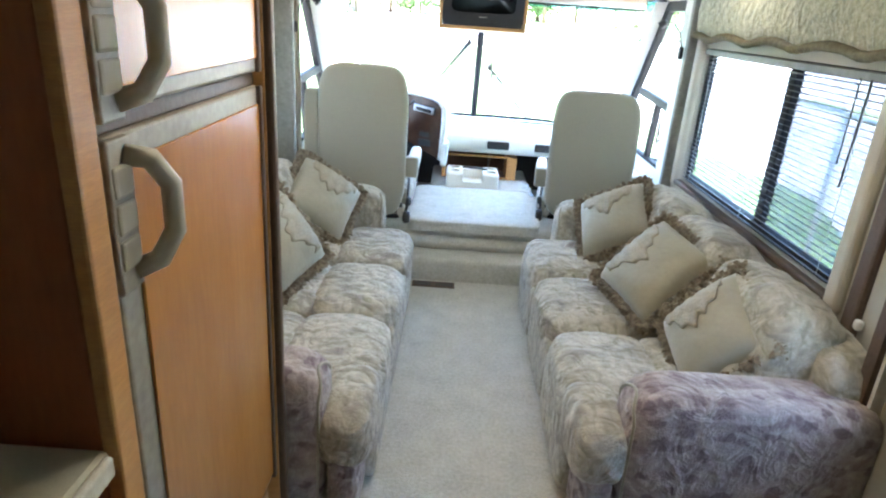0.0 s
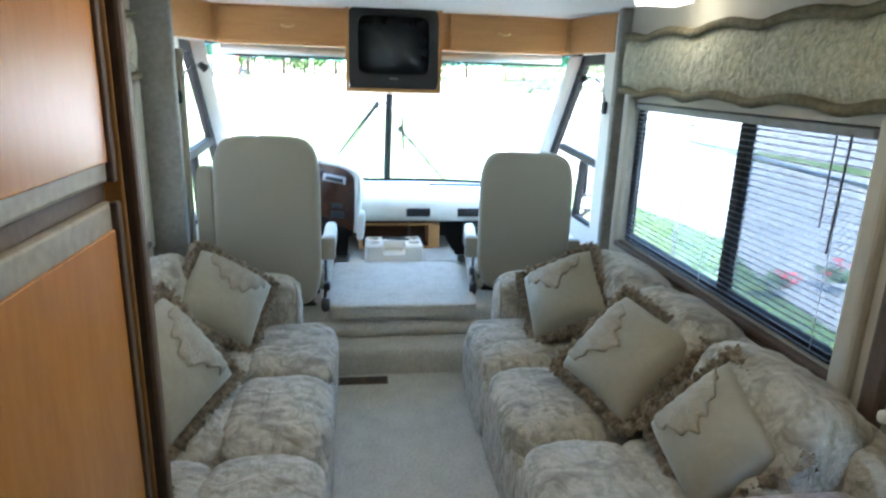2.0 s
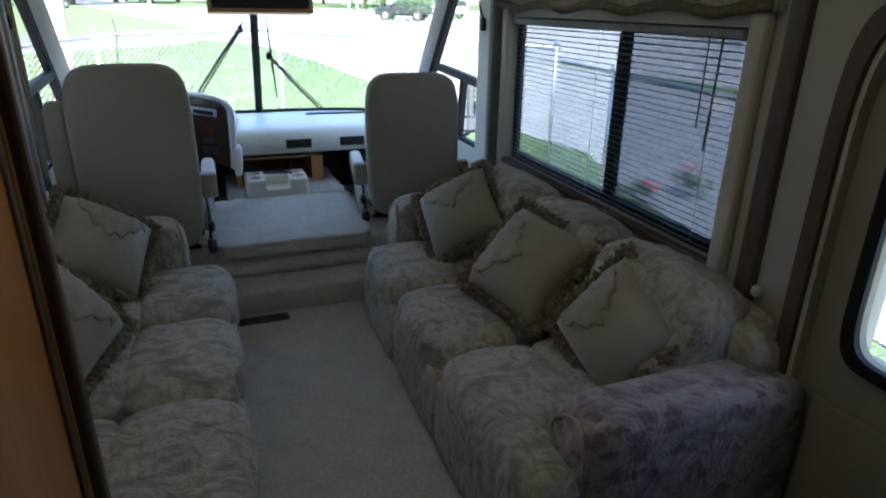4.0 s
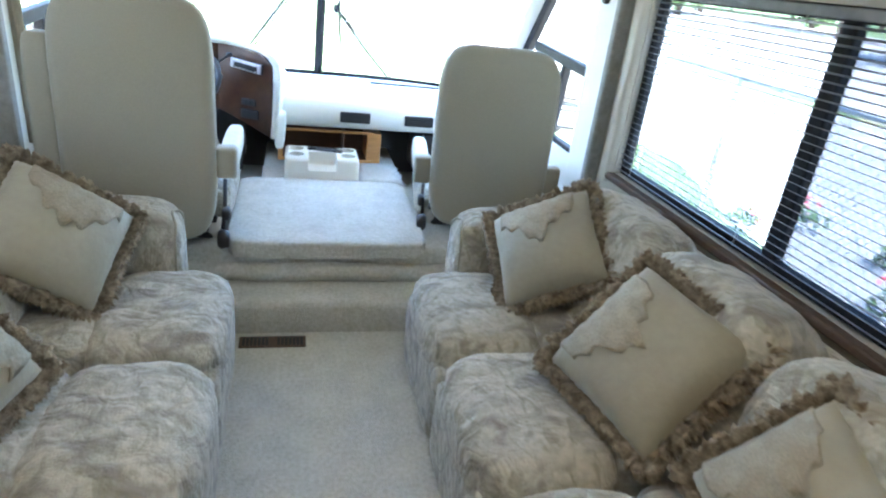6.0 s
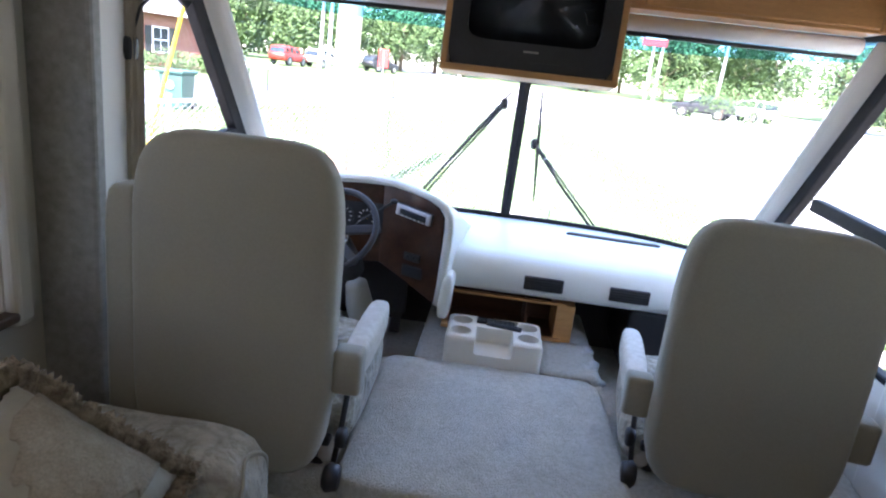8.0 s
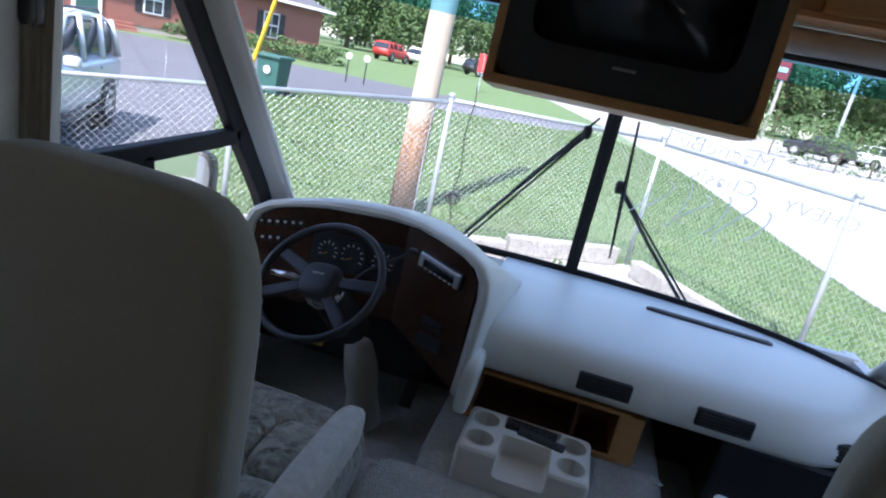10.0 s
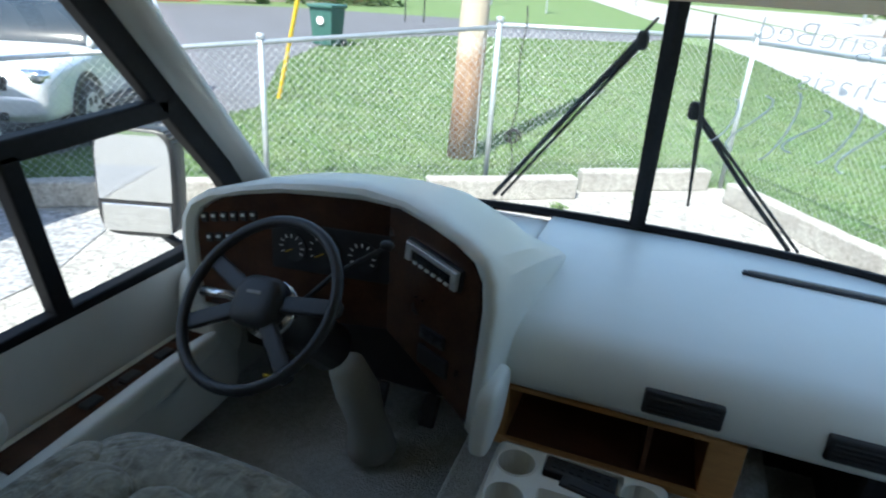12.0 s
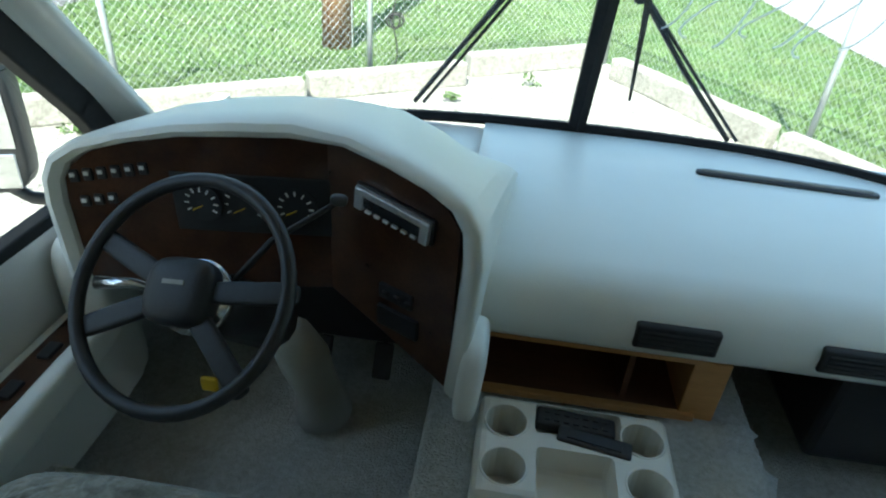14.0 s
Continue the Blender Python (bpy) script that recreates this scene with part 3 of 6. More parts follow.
def pillow(at, normal, spin, size=0.40, seed=0):
    """A stuffed square cushion with a ruffled fringe and a draped, ragged flap."""
    t = thing("throw_pillow", at, "tan satin throw pillow with a ruffled fringe and draped flap", "pillow", "pillows on the sofas")
    t.matrix_world = Matrix.Translation(at) @ Vector(normal).to_track_quat("Z", "Y").to_matrix().to_4x4() @ pose(0, 0, 0, 0, 0, spin)
    h, n = size / 2, 18

    def surf(u, v, up):
        puff = max(0.0, (1 - abs(u) ** 2.6) * (1 - abs(v) ** 2.6)) ** 0.55
        pull = 1 - 0.07 * ((1 - v * v) * abs(u) ** 3 + (1 - u * u) * abs(v) ** 3) * 0.9
        w = 0.006 * noise.noise(Vector((u * 3 + seed, v * 3, up)))
        return Vector((u * h * pull, v * h * pull, up * (0.098 * puff + 0.004) + w * puff))

    bm = bmesh.new()
    for up in (1, -1):
        g = [[bm.verts.new(surf(-1 + 2 * i / n, -1 + 2 * j / n, up)) for i in range(n + 1)] for j in range(n + 1)]
        for j in range(n):
            for i in range(n):
                q = (g[j][i], g[j][i + 1], g[j + 1][i + 1], g[j + 1][i])
                bm.faces.new(q if up > 0 else q[::-1])
    bmesh.ops.remove_doubles(bm, verts=bm.verts, dist=0.0095)
    part("cover", bm, PILLOW, t, "", True)
    # gathered fringe all round: hundreds of short looped tufts
    rnd = random.Random(seed)
    bm = bmesh.new()
    m = 1300
    for i in range(m):
        a = (i + rnd.random()) % m / m * 4
        e, f = int(a) % 4, a - int(a)
        u, v = ((-1 + 2 * f, -1), (1, -1 + 2 * f), (1 - 2 * f, 1), (-1, 1 - 2 * f))[e]
        p = surf(u, v, 0)
        p.z = rnd.uniform(-0.016, 0.016)
        o = Vector((u if abs(u) >= 0.999 else u ** 5, v if abs(v) >= 0.999 else v ** 5, 0)).normalized()
        side = Vector((-o.y, o.x, 0))
        ln, w, sw = rnd.uniform(0.018, 0.046), rnd.uniform(0.004, 0.009), rnd.uniform(-0.016, 0.016)
        rise = rnd.uniform(-0.024, 0.03)
        q = [p - o * 0.014 - side * w, p - o * 0.014 + side * w, p + o * ln * 0.6 + side * (w * 1.2 + sw) + Vector((0, 0, rise)), p + o * ln + side * sw + Vector((0, 0, rise * 0.6)), p + o * ln * 0.6 + side * (sw - w * 1.2) + Vector((0, 0, rise))]
        bm.faces.new([bm.verts.new(x) for x in q])
    bmesh.ops.solidify(bm, geom=bm.faces[:], thickness=0.003)
    part("fringe", bm, FRINGE, t, "brown and cream gathered fringe")
    # flap: hangs from the upper edge to a ragged point
    rows = []
    for j in range(9):
        row = []
        for i in range(25):
            u = -0.72 + 1.44 * i / 24
            low = 0.52 - 0.62 * (1 - abs(u) / 0.72) - 0.07 * math.cos(i * 1.35 + seed) - 0.05 * math.sin(i * 0.6 + seed)
            v = 0.97 + (min(low, 0.9) - 0.97) * j / 8
            row.append(surf(u, v, 1) + Vector((0, 0, 0.006 + 0.003 * math.sin(i * 1.3 + j * 0.5))))
        rows.append(row)
    part("flap", sheet(rows, 0.004), FLAP, t, "draped flap with a ragged edge", True)
    return t


pillow((0.70, 3.50, 0.60), (-0.62, -0.42, 0.66), 42, 0.38, 1)
pillow((0.73, 2.86, 0.59), (-0.66, -0.30, 0.69), 80, 0.40, 2)
pillow((0.80, 2.36, 0.56), (-0.84, -0.22, 0.50), 66, 0.36, 3)
pillow((-0.84, 3.53, 0.60), (0.55, -0.50, 0.66), -48, 0.38, 4)
pillow((-0.90, 2.86, 0.60), (0.72, -0.40, 0.56), -76, 0.40, 5)
pillow((-0.93, 2.28, 0.60), (0.85, -0.10, 0.50), -12, 0.38, 6)


def side_window(name, s, x, hole, label):
    """A black-framed sliding window with a tan reveal, slatted blind and cords."""
    y0, y1, z0, z1 = hole
    cy, cz, w, hgt = (y0 + y1) / 2, (z0 + z1) / 2, y1 - y0, z1 - z0
    t = thing(name, (x, cy, cz), label, "window", "", "structure")
    # local frame: bars across the wall's thickness
    for dy, dz, sy, sz in ((0, hgt / 2 - 0.02, w, 0.04), (0, -hgt / 2 + 0.02, w, 0.04), (w / 2 - 0.02, 0, 0.04, hgt - 0.08), (-w / 2 + 0.02, 0, 0.04, hgt - 0.08), (-0.13, 0, 0.06, hgt - 0.08)):
        part("window_frame", boxed((0.035, sy, sz), (s * 0.035, dy, dz), 0.006), FRAME, t)
    for a, b in ((-w / 2 + 0.04, -0.16), (-0.10, w / 2 - 0.04)):
        g = part("pane", boxed((0.004, b - a, hgt - 0.08), (s * 0.042, (a + b) / 2, 0)), SCREENED_GLASS if s > 0 and b < 0 else DARK_GLASS, t)
        g.visible_shadow = False
    part("window_sill", boxed((0.05, w + 0.06, 0.03), (-s * 0.015, 0, -hgt / 2 - 0.017), 0.008), TRIM_BROWN, t, "dark brown sill")
    for e in (-1, 1):
        part("side_trim", boxed((0.045, 0.075, hgt + 0.1), (-s * 0.02, e * (w / 2 + 0.042), 0.0), 0.02, 3), WALL_TAN, t)
    part("head_rail", boxed((0.03, w - 0.05, 0.03), (-s * 0.004, 0, hgt / 2 - 0.02), 0.004), SLAT, t)
    n = 30
    first = None
    for i in range(n):
        z = hgt / 2 - 0.05 - i * (hgt - 0.075) / (n - 1)
        if first is None:
            rows = [[Vector((dx, yy, -0.10 * abs(dx) + 0.001)) for yy in (-w / 2 + 0.03, w / 2 - 0.03)] for dx in (-0.0115, 0, 0.0115)]
            ob = first = part("slat", sheet(rows, 0.0008), SLAT, t)
        else:
            ob = new("slat", first.data)
            ob.parent = t
        ob.matrix_local = pose(-s * 0.004, 0, z, 0, s * 17, 0)
    for y in (-w / 2 + 0.12, 0.0, w / 2 - 0.12):
        part("cord", tube([(-s * 0.004, y, hgt / 2 - 0.03), (-s * 0.004, y, -hgt / 2 + 0.02)], 0.0012, 4), WHITE, t)
    part("wand", tube([(-s * 0.022, -w / 2 + 0.10, hgt / 2 - 0.03), (-s * 0.022, -w / 2 + 0.11, -0.02)], 0.004, 6), BLACK, t)
    part("wand", tube([(-s * 0.022, -w / 2 + 0.16, hgt / 2 - 0.03), (-s * 0.022, -w / 2 + 0.16, 0.05)], 0.003, 6), BLACK, t)
    return t


side_window("window_1", 1, 1.21, WIN_R, "black-framed sliding window with an open slatted blind")
side_window("window_2", -1, -1.335, WIN_L, "black-framed sliding window with an open slatted blind")


def valance(at, s, length, label):
    t = thing("valance", at, label, "valance", "window valances")
    n = 36

    def edge(y, z0, amp):
        u = (y / length + 0.5) * 4
        return z0 + amp * abs(math.sin(math.pi * (u + 0.5)))

    ys = [-length / 2 + length * i / n for i in range(n + 1)]
    rows = []
    for k in range(7):
        f = k / 6
        rows.append([Vector((-s * (0.035 + 0.02 * math.sin(math.pi * f)), y, edge(y, -0.155, 0.028) * (1 - f) + edge(y, 0.115, 0.028) * f)) for y in ys])
    part("panel", sheet(rows, 0.03), VALANCE, t, "", True)
    for z0, nm in ((0.12, "top_braid"), (-0.15, "bottom_braid")):
        part(nm, tube([(-s * 0.05, y, edge(y, z0, 0.028)) for y in ys], 0.021, 8, False, [0.019 + 0.004 * noise.noise(Vector((y * 30, z0, 0))) for y in ys]), BRAID, t, "brown ruched braid", True)
    for e in (-1, 1):
        part("return", boxed((0.05, 0.012, 0.26), (-s * 0.022, e * length / 2, -0.01)), VALANCE, t)
    return t


valance((1.205, 3.24, 1.655), 1, 1.82, "olive patterned fabric valance with scalloped braid")
valance((-1.33, 3.19, 1.655), -1, 1.80, "olive patterned fabric valance with scalloped braid")


def small_lamp(at):
    t = thing("ceiling_lamp", at, "small lit ceiling lamp with a tan base", "ceiling lamp", "small ceiling lamps")
    part("base", boxed((0.12, 0.20, 0.022), (0.0, 0.0, -0.011), 0.006), WALL_TAN, t)
    part("diffuser", prism([(-0.1, 0), (0.1, 0), (0.085, -0.045), (-0.085, -0.045)], 0.16, (-0.02, -0.08, -0.02)), LAMP_SMALL, t, "glowing diffuser")


small_lamp((1.02, 3.45, FRONT_Z))
small_lamp((-1.0, 3.45, FRONT_Z))
t = thing("fluorescent_lamp", (-0.01, 1.99, REAR_Z), "lit fluorescent ceiling lamp with an oak end trim", "ceiling lamp")
part("base", boxed((0.64, 0.30, 0.02), (0, 0, -0.01), 0.004), OAK_H, t)
part("diffuser", prism([(-0.31, 0), (0.31, 0), (0.28, -0.038), (-0.31, -0.038)], 0.22, (0, -0.11, -0.02), (0, 0, 0), 0.008), LAMP_ON, t, "glowing ribbed diffuser")
t = thing("smoke_detector", (0.55, 1.96, REAR_Z), "white rectangular detector on the ceiling", "detector")
part("body", boxed((0.15, 0.10, 0.018), (0, 0, -0.009), 0.008, 3), WHITE, t)
part("rim", boxed((0.165, 0.115, 0.006), (0, 0, -0.004), 0.003), TRIM_GREY, t)
t = thing("ceiling_speaker", (0.93, 2.02, REAR_Z), "round white ceiling speaker", "speaker")
part("grille", tube([(0, 0, 0), (0, 0, -0.008), (0, 0, -0.014)], 0.05, 24, radii=[0.055, 0.053, 0.035]), WHITE, t, "", True)

# floor register
t = thing("floor_vent", (-0.23, 3.87, 0.0), "brown metal floor register set in the carpet", "vent")
part("frame", boxed((0.26, 0.075, 0.008), (0, 0, 0.003), 0.002), TRIM_BROWN, t)
for k in range(16):
    if k not in (7, 8):
        part("slot", boxed((0.011, 0.056, 0.004), (-0.112 + k * 0.015, 0, 0.0075)), BLACK, t)

# refrigerator and its cabinet
t = thing("refrigerator", (-0.93, 1.51, 0.0), "wood-panelled two-door refrigerator with grey trim", "refrigerator")
part("body", boxed((0.58, 0.68, 1.53), (-0.01, 0.0, 1.0)), TRIM_GREY, t)
for nm, z0, z1 in (("lower_door", 0.27, 1.375), ("upper_door", 1.405, 1.80)):
    d = part(nm, boxed((0.03, 0.66, z1 - z0), (0.295, 0.0, (z0 + z1) / 2), 0.006), TRIM_GREY, t)
    part("door_panel", boxed((0.006, 0.585, z1 - z0 - 0.06), (0.312, 0.02, (z0 + z1) / 2 - (0.01 if nm == "lower_door" else 0)), 0.002), FRIDGE_WOOD, d, "honey oak door panel")
    part("edge_strip", boxed((0.012, 0.018, z1 - z0), (0.314, 0.323, (z0 + z1) / 2), 0.003), TRIM_BROWN, d, "dark edge strip")
    zc, hl = (1.265, 0.085) if nm == "lower_door" else (1.505, 0.085)
    hb = part("handle", tube([(0.318, -0.30, zc - hl), (0.345, -0.275, zc - hl + 0.01), (0.362, -0.255, zc - hl + 0.05), (0.362, -0.255, zc + hl - 0.05), (0.345, -0.275, zc + hl - 0.01), (0.318, -0.30, zc + hl)], 0.016, 8), HANDLE_TAN, d, "tan looped handle", True)
    for q in range(3):
        part("latch_segment", boxed((0.016, 0.05, 0.045), (0.32, -0.315, zc - 0.052 + 0.052 * q), 0.005), HANDLE_TAN, d)
    part("latch_plate", boxed((0.012, 0.06, 2 * hl + 0.05), (0.318, -0.315, zc), 0.004), TRIM_GREY, d)
part("hinge_bar", boxed((0.02, 0.66, 0.03), (0.29, 0.0, 1.39), 0.004), TRIM_BROWN, t)
t = thing("fridge_cabinet", (-0.93, 1.51, 0.0), "reddish wood cabinet built round the refrigerator", "cabinet")
part("side_panel", boxed((0.64, 0.035, 2.02), (0.0, 0.365, 1.01), 0.003), OAK, t)
part("near_panel", boxed((0.61, 0.05, 2.02), (-0.005, -0.385, 1.01), 0.004), CHERRY, t)
part("face_strip", boxed((0.025, 0.055, 2.0), (0.312, -0.385, 1.01), 0.006), OAK, t, "lighter oak face strip")
part("kick_panel", boxed((0.58, 0.67, 0.21), (0.0, 0.0, 0.105), 0.003), OAK, t)
part("upper_door", boxed((0.6, 0.67, 0.21), (0.0, 0.0, 1.915), 0.004), OAK, t)
part("edge_trim", boxed((0.028, 0.03, 2.0), (0.325, 0.366, 1.01), 0.008), TRIM_BROWN, t, "dark brown corner strip")
t = thing("base_cabinet", (-0.93, 0.45, 0.0), "reddish wood kitchen base cabinet", "cabinet")
part("body", boxed((0.54, 1.20, 0.915), (-0.02, 0.02, 0.4575), 0.004), CHERRY, t)
part("door", boxed((0.02, 0.5, 0.6), (0.258, 0.3, 0.42), 0.006), OAK, t)
part("door", boxed((0.02, 0.5, 0.6), (0.258, -0.3, 0.42), 0.006), OAK, t)
top = part("countertop", boxed((0.61, 1.30, 0.04), (-0.92, 0.445, 0.935), 0.01), COUNTER)
part("edge_strip", boxed((0.012, 1.28, 0.034), (-0.611, 0.445, 0.935), 0.005), ARMPAD, top, "pale edge strip")
tagged(top, "grey-green laminate kitchen countertop with a pale edge", "countertop")

# entry door, overhead cabinet and two-way radio on the door side
t = thing("door_1", (1.165, 1.665, 0.0), "brown-framed entry door with a rounded window", "door", "", "structure")
frame_bar(ring(0, 0.775, 0.325, 0.745, 8, 40), 0.1, 0.03, DOOR_VINYL, "door_leaf", t, (0.015, 0, 0), (0, 0, 90), ring(0, 1.0, 0.19, 0.32, 7, 40))
frame_bar(ring(0, 0.775, 0.37, 0.79, 7, 40), 0.045, 0.05, TRIM_BROWN, "door_frame", t, (-0.02, 0, 0), (0, 0, 90))
frame_bar(ring(0, 0.775, 0.325, 0.745, 7, 40), 0.014, 0.04, ARMPAD, "seal", t, (-0.012, 0, 0), (0, 0, 90))
part("lower_panel", boxed((0.02, 0.5, 0.42), (-0.022, 0, 0.32), 0.012), DOOR_VINYL, t)
frame_bar(ring(0, 1.0, 0.22, 0.35, 7, 36), 0.035, 0.02, FRAME, "window_frame", t, (-0.017, 0, 0), (0, 0, 90))
g = part("pane", boxed((0.006, 0.385, 0.645), (0.006, 0, 1.0)), GLASS, t, "clear door pane")
g.visible_shadow = False
t = thing("overhead_cabinet", (1.12, 1.58, 1.80), "oak overhead cabinet above the entry door", "cabinet")
part("body", boxed((0.10, 0.84, 0.42), (0, 0, 0.0), 0.006), OAK_H, t)
part("label_plate", boxed((0.05, 0.008, 0.05), (0.0, 0.423, 0.13), 0.002), WHITE, t)
t = thing("two_way_radio", (1.12, 2.1, 1.62), "black two-way radio microphone on a coiled cord", "radio")
part("microphone", rounded((0.06, 0.05, 0.09), (0, -0.02, 0.0), 4, 6), BLACK, t, "", True)
part("bracket", boxed((0.05, 0.06, 0.03), (0.03, 0.03, 0.04), 0.006), CHROME, t)
pts = [(0.05 + 0.022 * math.cos(i * 0.75), 0.13 + 0.022 * math.sin(i * 0.75), 0.06 + 0.0019 * i) for i in range(140)]
part("coiled_cord", tube(pts, 0.005, 5), BLACK, t, "", True)
part("cord", tube([(0.05, 0.13, 0.06), (0.03, 0.10, 0.09), (0.0, 0.04, 0.10), (0, -0.01, 0.05)], 0.005, 6), BLACK, t, "", True)
t = thing("wall_hook", (1.15, 2.18, 0.72), "small white latch on the wall trim", "latch")
part("knob", rounded((0.026, 0.028, 0.036), (0, 0, 0), 3, 5), WHITE, t, "", True)

# ---- cab ----
def captain_chair(at, label, wing=False, back_top=0.905, arm_z=0.365, arm_side=1, turn=0.0):
    """A high-backed captain's chair on a black pedestal, facing +y. Heights from the cab floor."""
    t = thing("captain_chair", at, label, "seat", "pair of captain's chairs")
    w, h = 0.535, back_top
    seat_z = arm_z - 0.15
    out = [(x, z) for x, z in ring(0, 0.06 + h / 2, w / 2, h / 2, 5.2, 48)]
    b = part("backrest", slab(out, 0.115, 0.035, (0, -0.075, 0.0), (-1, 0, 0)), SEAT, t, "smooth tan cloth backrest shell", True)
    part("back_pad", rounded((w - 0.16, 0.09, h - 0.2), (0, 0.025, 0.13 + h / 2), 5, 12, (-1, 0, 0), 0.012, 2), SEAT_FLORAL, b, "leaf-patterned back pad", True)
    for e in (-1, 1):
        part("side_bolster", rounded((0.10, 0.075, h - 0.16), (e * (w / 2 - 0.07), 0.02, 0.09 + h / 2), 3.8, 10, (-1, 0, 0), 0.012, e), SEAT_FLORAL, b, "", True)
    if wing:
        part("swung_side_pad", rounded((0.09, 0.13, h - 0.17), (-w / 2 - 0.045, 0.04, -0.02 + h / 2), 7, 9, (-1, 0, 0)), SEAT, b, "tan side pad", True)
    c = part("seat_cushion", rounded((0.50, 0.50, 0.15), (0, 0.34, seat_z - 0.075), 4.2, 12, (3, 0, 0), 0.02, 7), SEAT_FLORAL, t, "tufted leaf-patterned seat cushion", True)
    # two rows of three tufts, parted by deep seams
    for i in range(3):
        for j in range(2):
            part("tuft", rounded((0.165, 0.25, 0.10), (-0.158 + 0.158 * i, 0.235 + 0.235 * j, seat_z - 0.022 + 0.012 * j), 2.8, 8, (3, 0, 0), 0.03, i + 3 * j), SEAT_FLORAL, c, "", True)
    for e in (-1, 1):
        part("seat_bolster", rounded((0.11, 0.56, 0.16), (e * 0.255, 0.37, seat_z - 0.055), 3.5, 8, (3, 0, 0), 0.015, e), SEAT_FLORAL, c, "", True)
    part("front_roll", rounded((0.58, 0.17, 0.16), (0, 0.64, seat_z - 0.055), 3.0, 10, (0, 0, 0), 0.02, 4), SEAT_FLORAL, c, "", True)
    part("side_skirt", boxed((0.54, 0.50, 0.10), (0, 0.34, max(seat_z - 0.16, 0.052)), 0.03, 3), ARMPAD, t, "cream vinyl seat skirt", True)
    for e in (-1, 1):
        a = part("armrest", rounded((0.075, 0.45, 0.105), (e * (w / 2 + 0.035), 0.265, arm_z), 3.6, 10, (1, 0, 0)), ARMPAD, t, "cream vinyl armrest", True)
        part("arm_pivot", boxed((0.08, 0.075, 0.125), (e * (w / 2 + 0.034), 0.02, arm_z + 0.005), 0.014, 3), SEAT, a, "tan pivot cover", True)
    part("pedestal", boxed((0.47, 0.42, 0.09), (0, 0.30, 0.045), 0.02, 3), BLACK, t, "black steel pedestal")
    part("swivel_plate", boxed((0.50, 0.46, 0.03), (0, 0.30, 0.10), 0.008), BLACK, t)
    t.matrix_world = pose(*at, 0, 0, turn)
    s = arm_side
    part("recline_lever", tube([(s * 0.275, 0.02, 0.05), (s * 0.285, 0.06, 0.16), (s * 0.28, 0.14, 0.24), (s * 0.272, 0.24, 0.31)], 0.009, 6), BLACK, t, "", True)
    part("lever_knob", rounded((0.035, 0.06, 0.055), (s * 0.29, 0.05, 0.14), 3, 5), BLACK, t, "", True)
    part("tether_knob", tube([(s * 0.262, -0.02, 0.055), (s * 0.275, -0.02, 0.055), (s * 0.305, -0.02, 0.055)], 0.04, 14, radii=[0.03, 0.042, 0.034]), BLACK, t, "round black knob", True)
    return t


captain_chair((-0.715, 4.13, CAB_Z), "tan cloth driver's captain chair with cream armrests", True, 0.905, 0.365, 1)
captain_chair((0.715, 4.33, CAB_Z), "tan cloth passenger captain chair with cream armrests", False, 0.82, 0.30, -1, -8)

# dashboard: a long padded top with a rolled front
PROFILE = [(6.21, 0.685), (5.95, 0.692), (5.6, 0.698), (5.42, 0.697), (5.365, 0.688), (5.33, 0.668), (5.312, 0.64), (5.302, 0.60), (5.305, 0.56), (5.325, 0.535), (5.37, 0.522), (5.44, 0.52)]
dash = thing("dashboard", (0, 0, 0), "pale grey-white padded dashboard with black vents", "dashboard")


def dash_shift(x, y):
    k = max(0.0, (x - 0.80) / 0.42)
    return y + 0.42 * k * k * (6.21 - y) / 0.9 - 0.30 * (abs(x) / 1.2) ** 3 * max(0, (y - 5.6)) / 0.6


xs = [-0.30 + 1.51 * i / 30 for i in range(31)]
part("dash_pad", sheet([[Vector((x, dash_shift(x, y), z)) for x in xs] for y, z in PROFILE], 0.006), DASH, dash, "", True)
xs2 = [-1.20 + 0.9 * i / 12 for i in range(13)]
part("rear_ledge", sheet([[Vector((x, 6.20 - 0.20 * (abs(x) / 1.2) ** 2 - 0.30 * (abs(x) / 1.2) ** 6, 0.668)) for x in xs2], [Vector((x, 5.70, 0.69)) for x in xs2]], 0.006), DASH, dash, "", True)
for x in (0.188, 0.566, 0.93):
    v = part("vent", boxed((0.175, 0.03, 0.062), (x, dash_shift(x, 5.308), 0.602), 0.006), BLACK, dash, "black louvred air vent")
    for k in range(4):
        part("louvre", boxed((0.15, 0.012, 0.004), (x, dash_shift(x, 5.295), 0.583 + 0.012 * k), 0, 1, (25, 0, 0)), RUBBER, v)
part("defrost_slot", prism(ring(0, 0, 0.25, 0.019, 6, 28), 0.012, (0.585, 5.965, 0.688), (90, 0, -3), 0.003), BLACK, dash, "black defroster slot", True)
part("defrost_grille", prism(ring(0, 0, 0.235, 0.009, 6, 28), 0.01, (0.585, 5.968, 0.694), (90, 0, -3)), GREY_STRIP, dash, "", True)

# instrument pod
pod = thing("instrument_pod", (0, 0, 0), "hooded driver's instrument pod with a burl wood panel", "dashboard")
OUT = [(-1.113, 0.60), (-1.115, 0.70), (-1.116, 0.80), (-1.11, 0.855), (-1.09, 0.897), (-1.045, 0.927), (-0.965, 0.951), (-0.86, 0.975), (-0.74, 0.988), (-0.62, 0.992), (-0.50, 0.985), (-0.40, 0.97), (-0.315, 0.95), (-0.262, 0.925), (-0.236, 0.885), (-0.228, 0.82), (-0.232, 0.72), (-0.238, 0.60), (-0.246, 0.49)]


def lerp_at(x, pts):
    for (a, b), (c, d) in zip(pts, pts[1:]):
        if x <= c:
            return b + (d - b) * max(0.0, (x - a)) / (c - a)
    return pts[-1][1]


